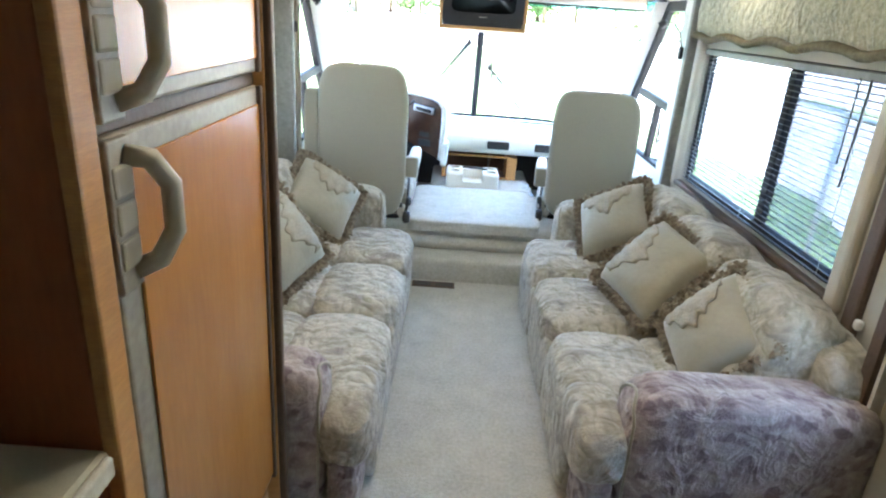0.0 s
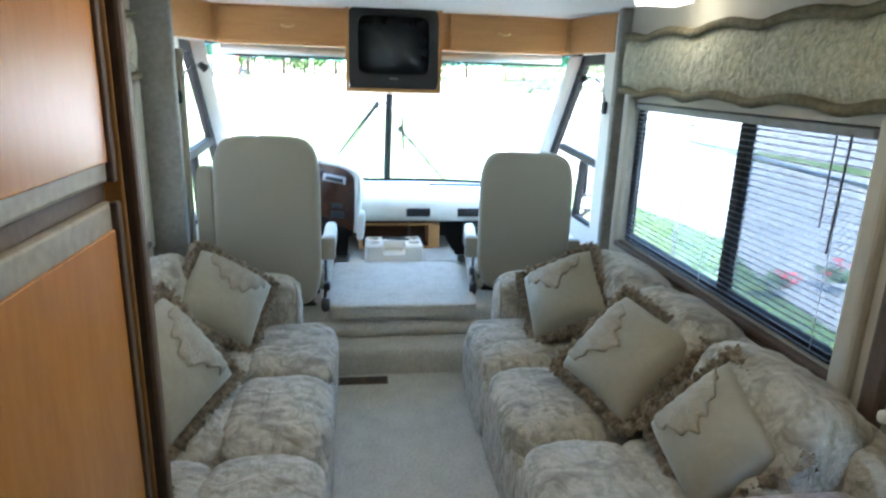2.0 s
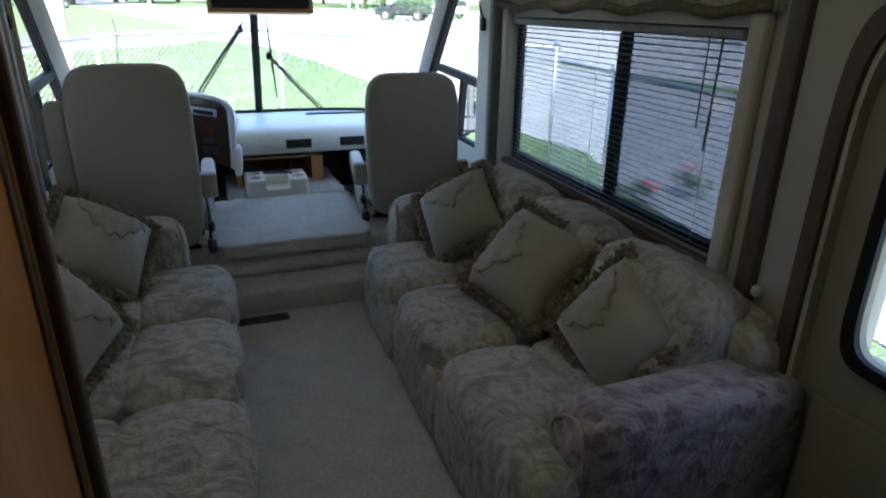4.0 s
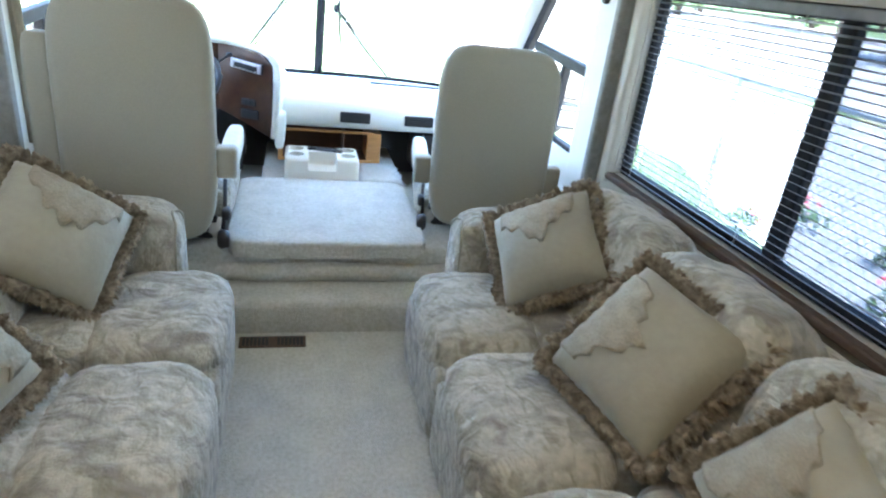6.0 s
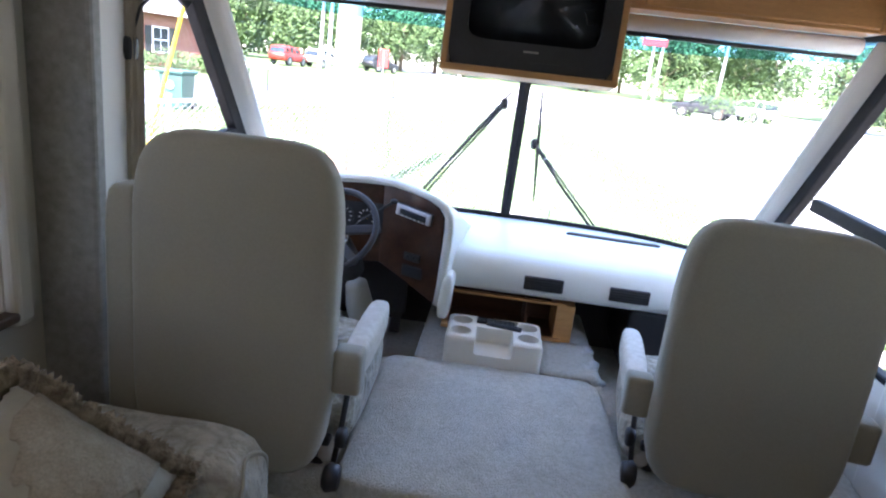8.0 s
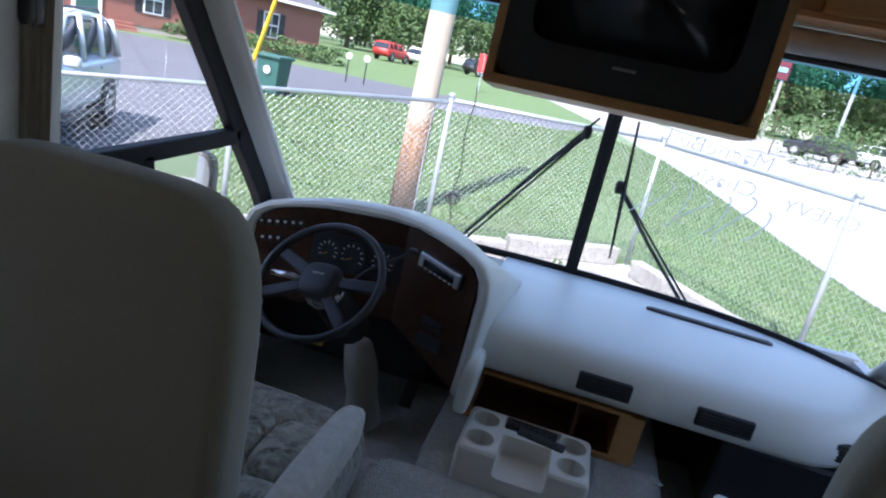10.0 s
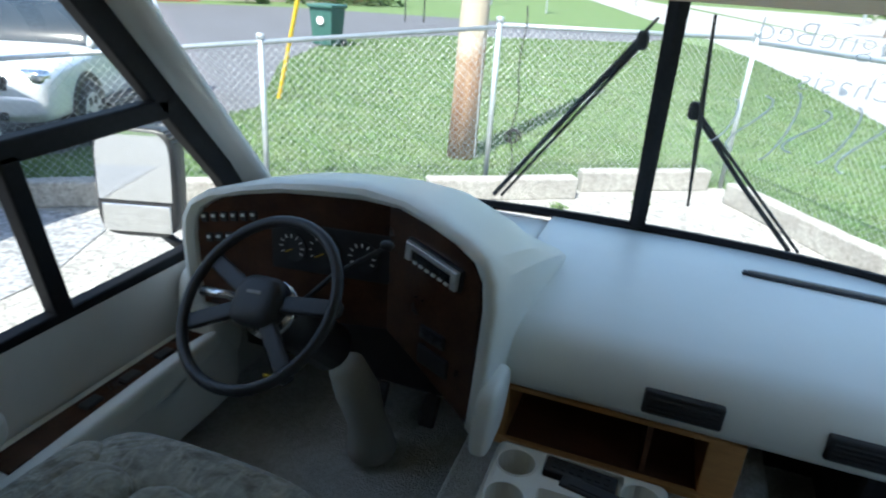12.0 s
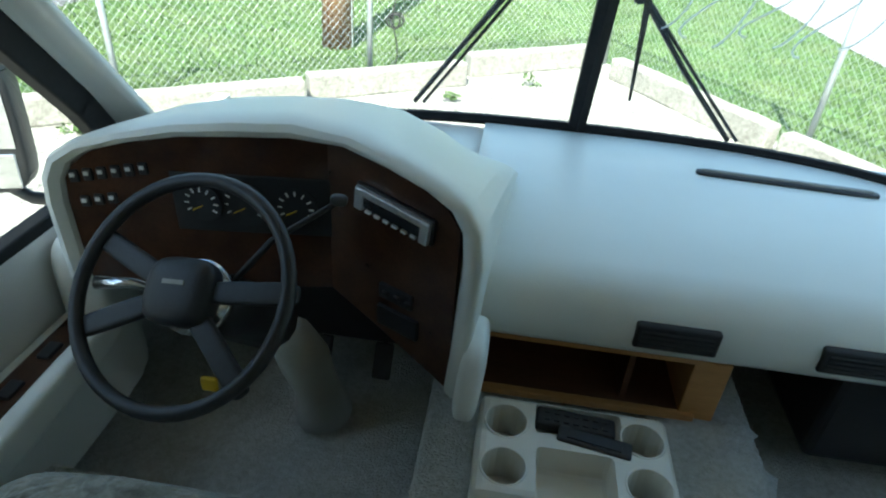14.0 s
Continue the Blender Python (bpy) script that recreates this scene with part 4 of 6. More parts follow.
def pod_y(x):
    return lerp_at(x, [(-1.14, 5.22), (-0.92, 5.275), (-0.56, 5.325), (-0.22, 5.15)])


def inset(x, z, d):
    c = Vector((-0.68, min(z, 0.80) - 0.04))
    v = Vector((x, z)) - c
    return Vector((x, z)) - v.normalized() * d


rows = []
for d, dy in ((0.042, 0.012), (0.036, -0.012), (0.02, -0.022), (0.006, -0.014), (0.0, 0.01)):
    rows.append([Vector((q.x, pod_y(q.x) + dy, q.y)) for q in (inset(x, z, d) for x, z in OUT)])
for f in (0.08, 0.2, 0.35, 0.5, 0.65, 0.8, 0.92, 1.0):
    row = []
    for x, z in OUT:
        top = max(0.0, (z - 0.70) / 0.29)
        reach = min(1.0, max(0.0, (-0.235 - x) / 0.22))
        back = Vector((x + (0.05 if x > -0.3 else -0.03 if x < -1.08 else 0.0), 5.78 + 0.25 * reach * top * (1 if x > -1.0 else 0.5), min(z, 0.70 + 0.035 * top)))
        start = Vector((x, pod_y(x) + 0.01, z))
        p = start.lerp(back, f)
        p.z += 0.045 * math.sin(math.pi * f) * top * (0.25 + 0.75 * reach)
        row.append(p)
    rows.append(row)
bm = sheet(rows, 0.004)
for e in bm.edges:
    if len(e.link_faces) == 2 and e.verts[0].co.y > 5.2 and e.verts[1].co.y > 5.2 and e.calc_face_angle(0) > radians(24):
        e.smooth = False
part("hood", bm, DASH, pod, "pale grey moulded hood with a ridged end", True)
part("lower_trim", rounded((0.055, 0.17, 0.20), (-0.232, 5.20, 0.535), 4, 7, (0, 4, 0)), DASH, pod, "", True)

# panel in three facets
BOTTOM = [(-1.10, 0.60), (-0.93, 0.585), (-0.56, 0.60), (-0.45, 0.56), (-0.272, 0.485)]
inner = [inset(x, z, 0.040) for x, z in OUT]
for nm, x0, x1 in (("switch_panel", -1.10, -0.93), ("gauge_panel", -0.93, -0.56), ("side_panel", -0.56, -0.272)):
    cols = [x0 + (x1 - x0) * i / 8 for i in range(9)]
    tops = [lerp_at(x, [(q.x, q.y) for q in inner[3:15]]) for x in cols]
    part(nm, sheet([[Vector((x, pod_y(x) + 0.012, z)) for x, z in zip(cols, tops)], [Vector((x, pod_y(x) + 0.012, lerp_at(x, BOTTOM))) for x in cols]], 0.012), BURL, pod, "glossy dark burl wood panel")


def on_panel(x, z, lift=0.0):
    d = (pod_y(x + 0.01) - pod_y(x - 0.01)) / 0.02
    return (x, pod_y(x) + 0.008 - lift, z), math.degrees(math.atan(d))


def fixture(name, size, x, z, mat, lift=0.006, label="", bevel=0.003, parent=None):
    p, rz = on_panel(x, z, lift)
    return part(name, boxed(size, p, bevel, 2, (0, 0, rz)), mat, parent or pod, label)


fixture("switch_plate", (0.165, 0.006, 0.036), -0.99, 0.861, BLACK, 0.003, "black switch plate")
fixture("switch_plate", (0.095, 0.006, 0.034), -1.019, 0.80, BLACK, 0.003)
for i in range(6):
    f = fixture("rocker_switch", (0.018, 0.012, 0.026), -1.054 + 0.0258 * i, 0.853 + 0.0034 * i, BLACK, 0.008, "black rocker switch")
    fixture("switch_mark", (0.009, 0.004, 0.008), -1.054 + 0.0258 * i, 0.857 + 0.0034 * i, WHITE, 0.0145, "", 0, f)
for i in range(3):
    f = fixture("rocker_switch", (0.018, 0.012, 0.024), -1.045 + 0.0258 * i, 0.797 + 0.0034 * i, BLACK, 0.008)
    fixture("switch_mark", (0.009, 0.004, 0.008), -1.045 + 0.0258 * i, 0.80 + 0.0034 * i, WHITE, 0.0145, "", 0, f)
cl = fixture("instrument_face", (0.33, 0.012, 0.135), -0.715, 0.80, BLACK, 0.004, "black instrument face")
for x, r in ((-0.82, 0.042), (-0.735, 0.05), (-0.63, 0.045)):
    p, rz = on_panel(x, 0.80, 0.012)
    g = part("gauge", tube([(p[0], p[1] + 0.004, p[2]), (p[0], p[1], p[2]), (p[0], p[1] + 0.001, p[2])], r, 20, radii=[r, r, r * 0.86]), WHEEL_GREY, cl, "round gauge")
    bm = bmesh.new()
    for k in range(9):
        a = radians(210 - 30 * k)
        boxed((0.010, 0.003, 0.003), (p[0] + r * 0.74 * math.cos(a), p[1] - 0.002, p[2] + r * 0.74 * math.sin(a)), 0, 1, (0, -math.degrees(a), 0), bm)
    part("dial_marks", bm, WHITE, g)
    part("needle", boxed((r * 0.6, 0.002, 0.0022), (p[0] - r * 0.2, p[1] - 0.004, p[2] - r * 0.25), 0, 1, (0, -30, 0)), YELLOW, g)
p, rz = on_panel(-0.408, 0.858, 0.01)
rad = thing("car_radio", p, "silver and black car radio in the wood panel", "car radio", "", "", rz)
rad.matrix_world = pose(*p, 0, 6, rz) @ Matrix.Diagonal((0.92, 1, 0.9, 1))
part("body", boxed((0.205, 0.03, 0.062), (0, 0.006, 0), 0.004), BLACK, rad)
part("face_top", boxed((0.195, 0.012, 0.018), (0, -0.012, 0.018), 0.003), SILVER, rad, "silver fascia strip")
part("display", boxed((0.150, 0.010, 0.024), (0, -0.010, -0.006), 0.002), SCREEN, rad)
for e in (-1, 1):
    part("end_cap", boxed((0.022, 0.014, 0.052), (e * 0.086, -0.012, -0.001), 0.003), SILVER, rad)
for k in range(6):
    part("button", boxed((0.014, 0.006, 0.006), (-0.06 + 0.024 * k, -0.014, -0.024), 0.001), WHITE, rad)
fixture("switch_block", (0.085, 0.02, 0.035), -0.40, 0.665, BLACK, 0.008, "black switch block")
fixture("switch_block", (0.105, 0.02, 0.05), -0.395, 0.60, BLACK, 0.008, "black climate control block")
for k in range(3):
    fixture("button", (0.016, 0.012, 0.012), -0.425 + 0.026 * k, 0.665, WHEEL_GREY, 0.02)

# steering column and wheel
NRM = Vector((-0.237, -0.959, 1.0)).normalized()
HUB = Vector((-0.710, 4.993, 0.803))
wheel = thing("steering_wheel", tuple(HUB), "dark grey four-spoke steering wheel", "steering wheel")
side = (Vector((1, 0, 0)) - NRM * NRM.x).normalized()
wheel.matrix_world = Matrix.Translation(HUB) @ Matrix((side, NRM.cross(side), NRM)).transposed().to_4x4()
R = 0.193
part("rim", tube([(R * math.cos(i * math.tau / 48), R * math.sin(i * math.tau / 48), 0.01) for i in range(48)], 0.0125, 10, True), WHEEL_GREY, wheel, "", True)
part("hub_pad", rounded((0.125, 0.115, 0.06), (0, 0, 0.0), 3.4, 8), WHEEL_GREY, wheel, "domed hub pad", True)
for a in (5, -45, -156, 156):
    c, s = math.cos(radians(a)), math.sin(radians(a))
    part("spoke", rounded((0.165, 0.038, 0.018), (0.125 * c, 0.125 * s, 0.0), 5, 6, (0, 0, a)), WHEEL_GREY, wheel, "", True)
part("horn_mark", boxed((0.04, 0.008, 0.002), (0, 0.012, 0.031), 0.001), TRIM_GREY, wheel)
col = thing("steering_column", tuple(HUB), "dark steering column with stalks and a tan boot", "steering column")
part("shroud", tube([HUB - HUB - NRM * 0.03, -NRM * 0.12, -NRM * 0.30], 0.055, 14, radii=[0.05, 0.06, 0.062]), BLACK, col, "", True)
part("chrome_collar", tube([-NRM * 0.035, -NRM * 0.05], 0.066, 20), CHROME, col, "", True)
part("turn_stalk", tube([-NRM * 0.07, Vector((-0.11, 0.03, -0.02)), Vector((-0.17, 0.02, -0.02))], 0.010, 8, radii=[0.006, 0.010, 0.012]), CHROME, col, "", True)
part("shift_lever", tube([-NRM * 0.09, Vector((0.10, 0.14, 0.03)), Vector((0.22, 0.16, 0.115))], 0.006, 8, radii=[0.006, 0.006, 0.005]), WHEEL_GREY, col, "", True)
part("lever_tip", rounded((0.03, 0.02, 0.02), (0.22, 0.16, 0.118), 3, 4), BLACK, col, "", True)
part("boot", tube([(0.07, 0.26, -0.30), (0.08, 0.30, -0.40), (0.09, 0.34, -0.52), (0.10, 0.36, -0.64)], 0.07, 14, radii=[0.05, 0.062, 0.055, 0.075]), SEAT, col, "tan cloth column boot", True)
part("key_tag", boxed((0.03, 0.01, 0.03), (0.035, -0.03, -0.17), 0.004), YELLOW, col)

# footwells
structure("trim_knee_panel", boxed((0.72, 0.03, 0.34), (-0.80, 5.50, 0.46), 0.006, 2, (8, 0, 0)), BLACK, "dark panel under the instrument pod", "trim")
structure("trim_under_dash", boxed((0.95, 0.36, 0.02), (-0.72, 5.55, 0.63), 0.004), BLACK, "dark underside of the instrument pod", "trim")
t = thing("pedal_set", (-0.62, 5.48, 0.12), "black brake and accelerator pedals", "pedals")
for x, w in ((-0.05, 0.09), (0.14, 0.05)):
    part("pedal", boxed((w, 0.02, 0.10), (x, 0.0, 0.13), 0.006, 2, (-35, 0, 0)), RUBBER, t)
    part("pedal_arm", tube([(x, 0.01, 0.14), (x, 0.14, 0.30)], 0.008, 6), BLACK, t)
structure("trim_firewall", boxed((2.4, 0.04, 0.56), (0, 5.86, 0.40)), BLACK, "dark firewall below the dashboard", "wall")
# added block: its black stands in for shade deep in the passenger footwell
structure("trim_heater_case", boxed((0.62, 0.45, 0.30), (0.92, 5.62, 0.36), 0.02), BLACK, "added black block for the dark footwell under the dashboard", "trim")

# oak cubby under the dash
t = thing("cubby_shelf", (0.0, 5.36, CAB_Z), "open oak cubby shelf under the dashboard", "shelf")
# inside boards are coloured darker than the oak to hold the shade
part("floor_board", boxed((0.56, 0.24, 0.018), (0.03, 0.14, 0.03), 0.002), CUBBY_SHADE, t, "floor board, darkened for the recess's shade")
part("bottom_rail", boxed((0.56, 0.02, 0.02), (0.03, 0.008, 0.031), 0.003), OAK_H, t)
part("end_block", boxed((0.085, 0.24, 0.185), (0.315, 0.13, 0.112), 0.004), OAK, t, "pale oak end block")
part("end_block", boxed((0.03, 0.24, 0.185), (-0.235, 0.13, 0.112), 0.004), OAK, t)
part("back_board", boxed((0.52, 0.012, 0.18), (0.03, 0.25, 0.115)), CUBBY_SHADE, t, "back board, darkened for the recess's shade")
part("divider", boxed((0.014, 0.22, 0.16), (0.14, 0.14, 0.115)), CUBBY_SHADE, t)
part("top_rail", boxed((0.56, 0.02, 0.014), (0.03, 0.01, 0.208), 0.002), OAK_H, t)


rnd = random.Random(21)
rows = []
for i in range(9):
    y = 5.02 + 0.045 * i
    edge = 0.445 + 0.035 * math.sin(i * 1.7) + rnd.uniform(-0.012, 0.012)
    rows.append([Vector((0.20 + (edge - 0.20) * j / 6, y + rnd.uniform(-0.006, 0.006), CAB_Z + 0.012 + 0.006 * noise.noise(Vector((j * 0.9, i * 0.8, 0))) - (0.03 if j == 6 else 0.0))) for j in range(7)])
structure("floor_flap", sheet(rows, 0.012), CARPET, "loose carpet flap with a worn ragged edge", "floor", True)


def cut(ob, cutters):
    """Cut holes into a mesh, one by one, for good."""
    for c in cutters:
        me = bpy.data.meshes.new("cut")
        bmesh.ops.recalc_face_normals(c, faces=c.faces[:])
        c.to_mesh(me)
        c.free()
        tool = new("cut", me)
        tool.matrix_world = ob.parent.matrix_world
        mod = ob.modifiers.new("cut", "BOOLEAN")
        mod.operation, mod.object, mod.solver = "DIFFERENCE", tool, "EXACT"
        bpy.context.view_layer.update()
        done = bpy.data.meshes.new_from_object(ob.evaluated_get(bpy.context.evaluated_depsgraph_get()))
        ob.modifiers.clear()
        ob.data = done
        bpy.data.objects.remove(tool)


t = thing("cup_tray", (-0.005, 5.10, CAB_Z), "cream plastic console tray with four cup holders", "console tray")
b = part("tray_body", boxed((0.40, 0.26, 0.155), (0, 0, 0.0775), 0.022, 3), CREAM, t)
cutters = [tube([(x, y, 0.07), (x, y, 0.23)], 0.044, 20) for x in (-0.14, 0.14) for y in (-0.06, 0.055)]
cutters.append(boxed((0.155, 0.17, 0.2), (0.0, -0.085, 0.185), 0.012))
cutters.append(boxed((0.18, 0.08, 0.1), (0.01, 0.075, 0.178), 0.01))
cut(b, cutters)
for x in (-0.14, 0.14):
    for y in (-0.06, 0.055):
        part("cup_rim", tube([(x + 0.045 * math.cos(i * math.tau / 24), y + 0.045 * math.sin(i * math.tau / 24), 0.1545) for i in range(24)], 0.003, 6, True), CREAM, t, "", True)
        part("cup_liner", tube([(x, y, 0.071), (x, y, 0.074)], 0.04, 20), ARMPAD, t)
t = thing("remote_control", (0.0, 5.18, CAB_Z + 0.145), "black remote control lying in the console tray", "remote", "", "", -4)
part("body", boxed((0.165, 0.05, 0.026), (0, 0, 0), 0.006, 3), BLACK, t)
for i in range(7):
    for j in range(2):
        part("key", boxed((0.012, 0.009, 0.004), (-0.06 + 0.02 * i, -0.01 + 0.02 * j, 0.014), 0.001), WHEEL_GREY, t)
t = thing("remote_control", (0.035, 5.13, CAB_Z + 0.15), "second black remote control lying in the console tray", "remote", "", "", -10)
part("body", boxed((0.15, 0.042, 0.024), (0, 0, 0), 0.006, 3), BLACK, t)
part("key_pad", boxed((0.11, 0.025, 0.004), (0, 0, 0.0125), 0.001), WHEEL_GREY, t)


# cab side windows
def cab_window(name, s, label):
    t = thing(name, (s * 1.255, 0, 0), label, "window", "", "structure")
    k = 0.0 if s < 0 else 0.12
    line = [(4.50, 0.645), (5.70, 0.655), (5.555 + k, 0.87), (5.345 + k, 1.12), (5.015 + k, 1.52), (4.87 + k, 1.70), (4.50, 1.70)]

    def bar(nm, a, b, r=0.026):
        d = Vector((0, b[0] - a[0], b[1] - a[1]))
        ang = math.degrees(math.atan2(d.z, d.y))
        return part(nm, boxed((0.045, d.length + 0.02, r * 2), (0, (a[0] + b[0]) / 2, (a[1] + b[1]) / 2), 0.006, 2, (ang, 0, 0)), FRAME, t)

    for a, b in zip(line, line[1:] + line[:1]):
        bar("window_frame", a, b, 0.036 if a[0] > 4.55 else 0.026)
    bar("window_rail", (4.52, 1.057), (5.34, 1.096), 0.027)
    bar("window_divider", (4.945, 0.67), (4.885, 1.06), 0.024)
    bm = bmesh.new()
    bm.faces.new([bm.verts.new((s * 0.01, y, z)) for y, z in line])
    g = part("pane", bm, GLASS, t)
    g.visible_shadow = False
    return t


cab_window("window_3", -1, "black-framed driver's side window with a sliding lower pane")
cab_window("window_4", 1, "black-framed passenger side window with a sliding lower pane")

# pleated curtain tied back at the driver's window
t = thing("curtain", (-1.175, 4.475, 0.95), "tan pleated cab curtain tied back", "curtain")
rows = [[Vector((-0.02 + 0.018 * math.sin(i * 1.9), -0.035 + 0.075 * i / 16 * (0.75 + 0.25 * abs(f - 0.3)), -0.34 + 1.06 * f)) for i in range(17)] for f in (0, 0.2, 0.4, 0.6, 0.8, 1.0)]
part("pleats", sheet(rows, 0.004), CURTAIN, t, "", True)

# driver's side ledge with wood inlay
t = thing("side_ledge", (-1.16, 4.95, 0.325), "white moulded side ledge with a dark wood switch inlay", "armrest")
part("ledge", rounded((0.14, 0.90, 0.26), (0.0, 0.0, 0.0), 7, 9), DASH, t, "", True)
part("inlay", boxed((0.075, 0.62, 0.012), (0.01, 0.02, 0.13), 0.004), BURL, t)
part("ledge_rim", rounded((0.05, 0.95, 0.085), (0.085, -0.15, 0.115), 4, 8, (3, 0, 0)), DASH, t, "", True)
part("ledge_end", rounded((0.13, 0.16, 0.34), (0.0, 0.40, 0.16), 4, 8), DASH, t, "rounded upright end against the pod", True)
for k in range(3):
    part("rocker_switch", boxed((0.03, 0.05, 0.012), (0.01, -0.05 + 0.12 * k, 0.138), 0.003), BLACK, t)

# overhead cabinet run and television
run = thing("overhead_cabinet", (0, 4.87, 1.835), "oak overhead cabinet above the windshield", "cabinet")
part("carcass", boxed((2.16, 0.30, 0.016), (0, 0.15, -0.102), 0.003), OAK_H, run)
for s in (-1, 1):
    d = part("cabinet_door", boxed((0.74, 0.02, 0.195), (s * 0.69, 0.0, 0.0), 0.006), OAK_H, run)
    hx = s * 0.66
    part("handle", tube([(hx - 0.035, -0.012, 0.0), (hx - 0.025, -0.03, -0.008), (hx, -0.034, -0.011), (hx + 0.025, -0.03, -0.008), (hx + 0.035, -0.012, 0.0)], 0.005, 6), BRASS, d, "brass bow handle", True)
    part("corner_panel", boxed((0.02, 0.49, 0.215), (s * 1.15, -0.22, 0.002), 0.004, 2, (0, 0, s * 14)), OAK_H, run)
    part("stile", boxed((0.03, 0.024, 0.21), (s * 1.075, -0.004, 0.0), 0.003), OAK, run)
part("face_rail", boxed((2.14, 0.014, 0.215), (0, 0.014, 0.002), 0.002), OAK_H, run)

tv = thing("television", (-0.03, 4.80, 1.725), "black tube television in an oak surround", "television")
tv.matrix_world = pose(-0.03, 4.79, 1.722, -5, 0, 0)
for nm, size, at in (("surround_top", (0.58, 0.16, 0.02), (0, 0.08, 0.245)), ("surround_bottom", (0.58, 0.16, 0.022), (0, 0.08, -0.245)), ("surround_side", (0.02, 0.16, 0.47), (-0.28, 0.08, 0)), ("surround_side", (0.02, 0.16, 0.47), (0.28, 0.08, 0))):
    part(nm, boxed(size, at, 0.003), OAK_H if size[0] > 0.1 else OAK, tv)
frame_bar(ring(0, 0, 0.27, 0.234, 14, 40), 0.035, 0.05, BLACK, "bezel", tv, (0, 0.005, 0), (0, 0, 0), ring(0, 0.022, 0.215, 0.17, 9, 40))
part("screen", prism(ring(0, 0.022, 0.218, 0.173, 9, 40), 0.02, (0, 0.03, 0)), SCREEN, tv, "dark curved screen", True)
part("case", boxed((0.535, 0.09, 0.465), (0, 0.11, 0.0), 0.012), BLACK, tv)
part("brand_bar", boxed((0.05, 0.003, 0.006), (0, 0.003, -0.175)), TRIM_GREY, tv)
part("button_strip", boxed((0.10, 0.004, 0.012), (0.05, 0.003, -0.20)), RUBBER, tv)

for s in (-1, 1):
    t = thing("sun_visor", (s * 0.66, 5.0, 1.695), "rolled white sunshade above the windshield", "sun shade", "rolled sunshades")
    part("roller", tube([(-0.42, 0, 0), (0.42, 0, 0)], 0.028, 14), WHITE, t, "", True)
    part("hem_bar", tube([(-0.42, 0.01, -0.036), (0.42, 0.01, -0.036)], 0.008, 6), BLACK, t)
    t = thing("reading_lamp", (s * 1.195, 4.46, 1.42), "black gooseneck reading lamp on the pillar", "reading lamp", "reading lamps")
    part("mount", rounded((0.03, 0.05, 0.075), (0, 0, 0), 3.5, 6), BLACK, t, "", True)
    part("gooseneck", tube([(0, 0, 0.03), (-s * 0.02, 0.02, 0.12), (-s * 0.05, 0.06, 0.17), (-s * 0.09, 0.12, 0.17)], 0.005, 6), BLACK, t, "", True)
    part("head", tube([(-s * 0.08, 0.12, 0.175), (-s * 0.11, 0.14, 0.15)], 0.024, 10, radii=[0.016, 0.026]), BLACK, t, "", True)
for s in (-1, 1):
    t = thing("side_mirror", (s * 1.66, 5.60, 0.74), "tall two-part outside mirror in a black shell", "mirror", "outside mirrors")
    t.matrix_world = pose(s * 1.66, 5.60, 0.745, -5, 0, -s * 18)
    part("shell", prism(ring(0, 0, 0.145, 0.195, 5, 32), 0.09, (0, 0, 0), (0, 0, 0), 0.012), BLACK, t, "", True)
    part("main_glass", prism([(x, max(z, -0.06)) for x, z in ring(0, 0.0, 0.131, 0.181, 5, 32)], 0.006, (0, -0.006, 0)), MIRROR, t, "flat mirror glass")
    part("wide_glass", boxed((0.245, 0.006, 0.10), (0, -0.004, -0.125), 0.003), MIRROR, t, "wide-angle mirror glass")
    part("arm", tube([(0, 0.06, -0.15), (-s * 0.1, 0.08, -0.24), (-s * 0.4, 0.05, -0.26)], 0.02, 8), BLACK, t, "", True)
# wipers
for nm, foot, elbow, tip, blade0, blade1 in (
    ("long", (-0.555, 6.30, 0.70), (-0.30, 6.22, 1.06), (-0.09, 6.14, 1.33), (-0.53, 6.30, 0.735), (-0.055, 6.12, 1.40)),
    ("short", (0.515, 6.33, 0.67), (0.30, 6.26, 0.90), (0.105, 6.18, 1.13), (0.155, 6.27, 0.79), (0.10, 6.06, 1.42)),
):
    t = thing("windshield_wiper", foot, "black windshield wiper resting across the glass", "wiper", "windshield wipers")
    o = Vector(foot)
    part("arm", tube([Vector(foot) - o, Vector(elbow) - o, Vector(tip) - o], 0.009, 6), BLACK, t)
    part("second_arm", tube([Vector(foot) - o + Vector((0.03, 0, 0)), Vector(elbow) - o + Vector((0.028, 0.0, 0)), Vector(tip) - o + Vector((0.01, 0, 0))], 0.006, 6), BLACK, t)
    part("blade", tube([Vector(blade0) - o, (Vector(blade0) + Vector(blade1)) / 2 - o + Vector((0, 0.01, 0)), Vector(blade1) - o], 0.008, 6, radii=[0.005, 0.011, 0.005]), RUBBER, t)
    part("pivot", rounded((0.04, 0.03, 0.06), Vector(tip) - o, 3, 5), BLACK, t, "", True)

# ---- outside ----
G = GROUND
FDIR, FNRM = Vector((0.83, 0.557, 0)), Vector((0.557, -0.83, 0))
FP = Vector((-1.68, 10.25, G))
CORNER = FP + FDIR * 3.0


def climb(y):
    """How far the ground has risen above the lot."""
    return 0.02 * min(max(y - 14.0, 0.0), 116.0)


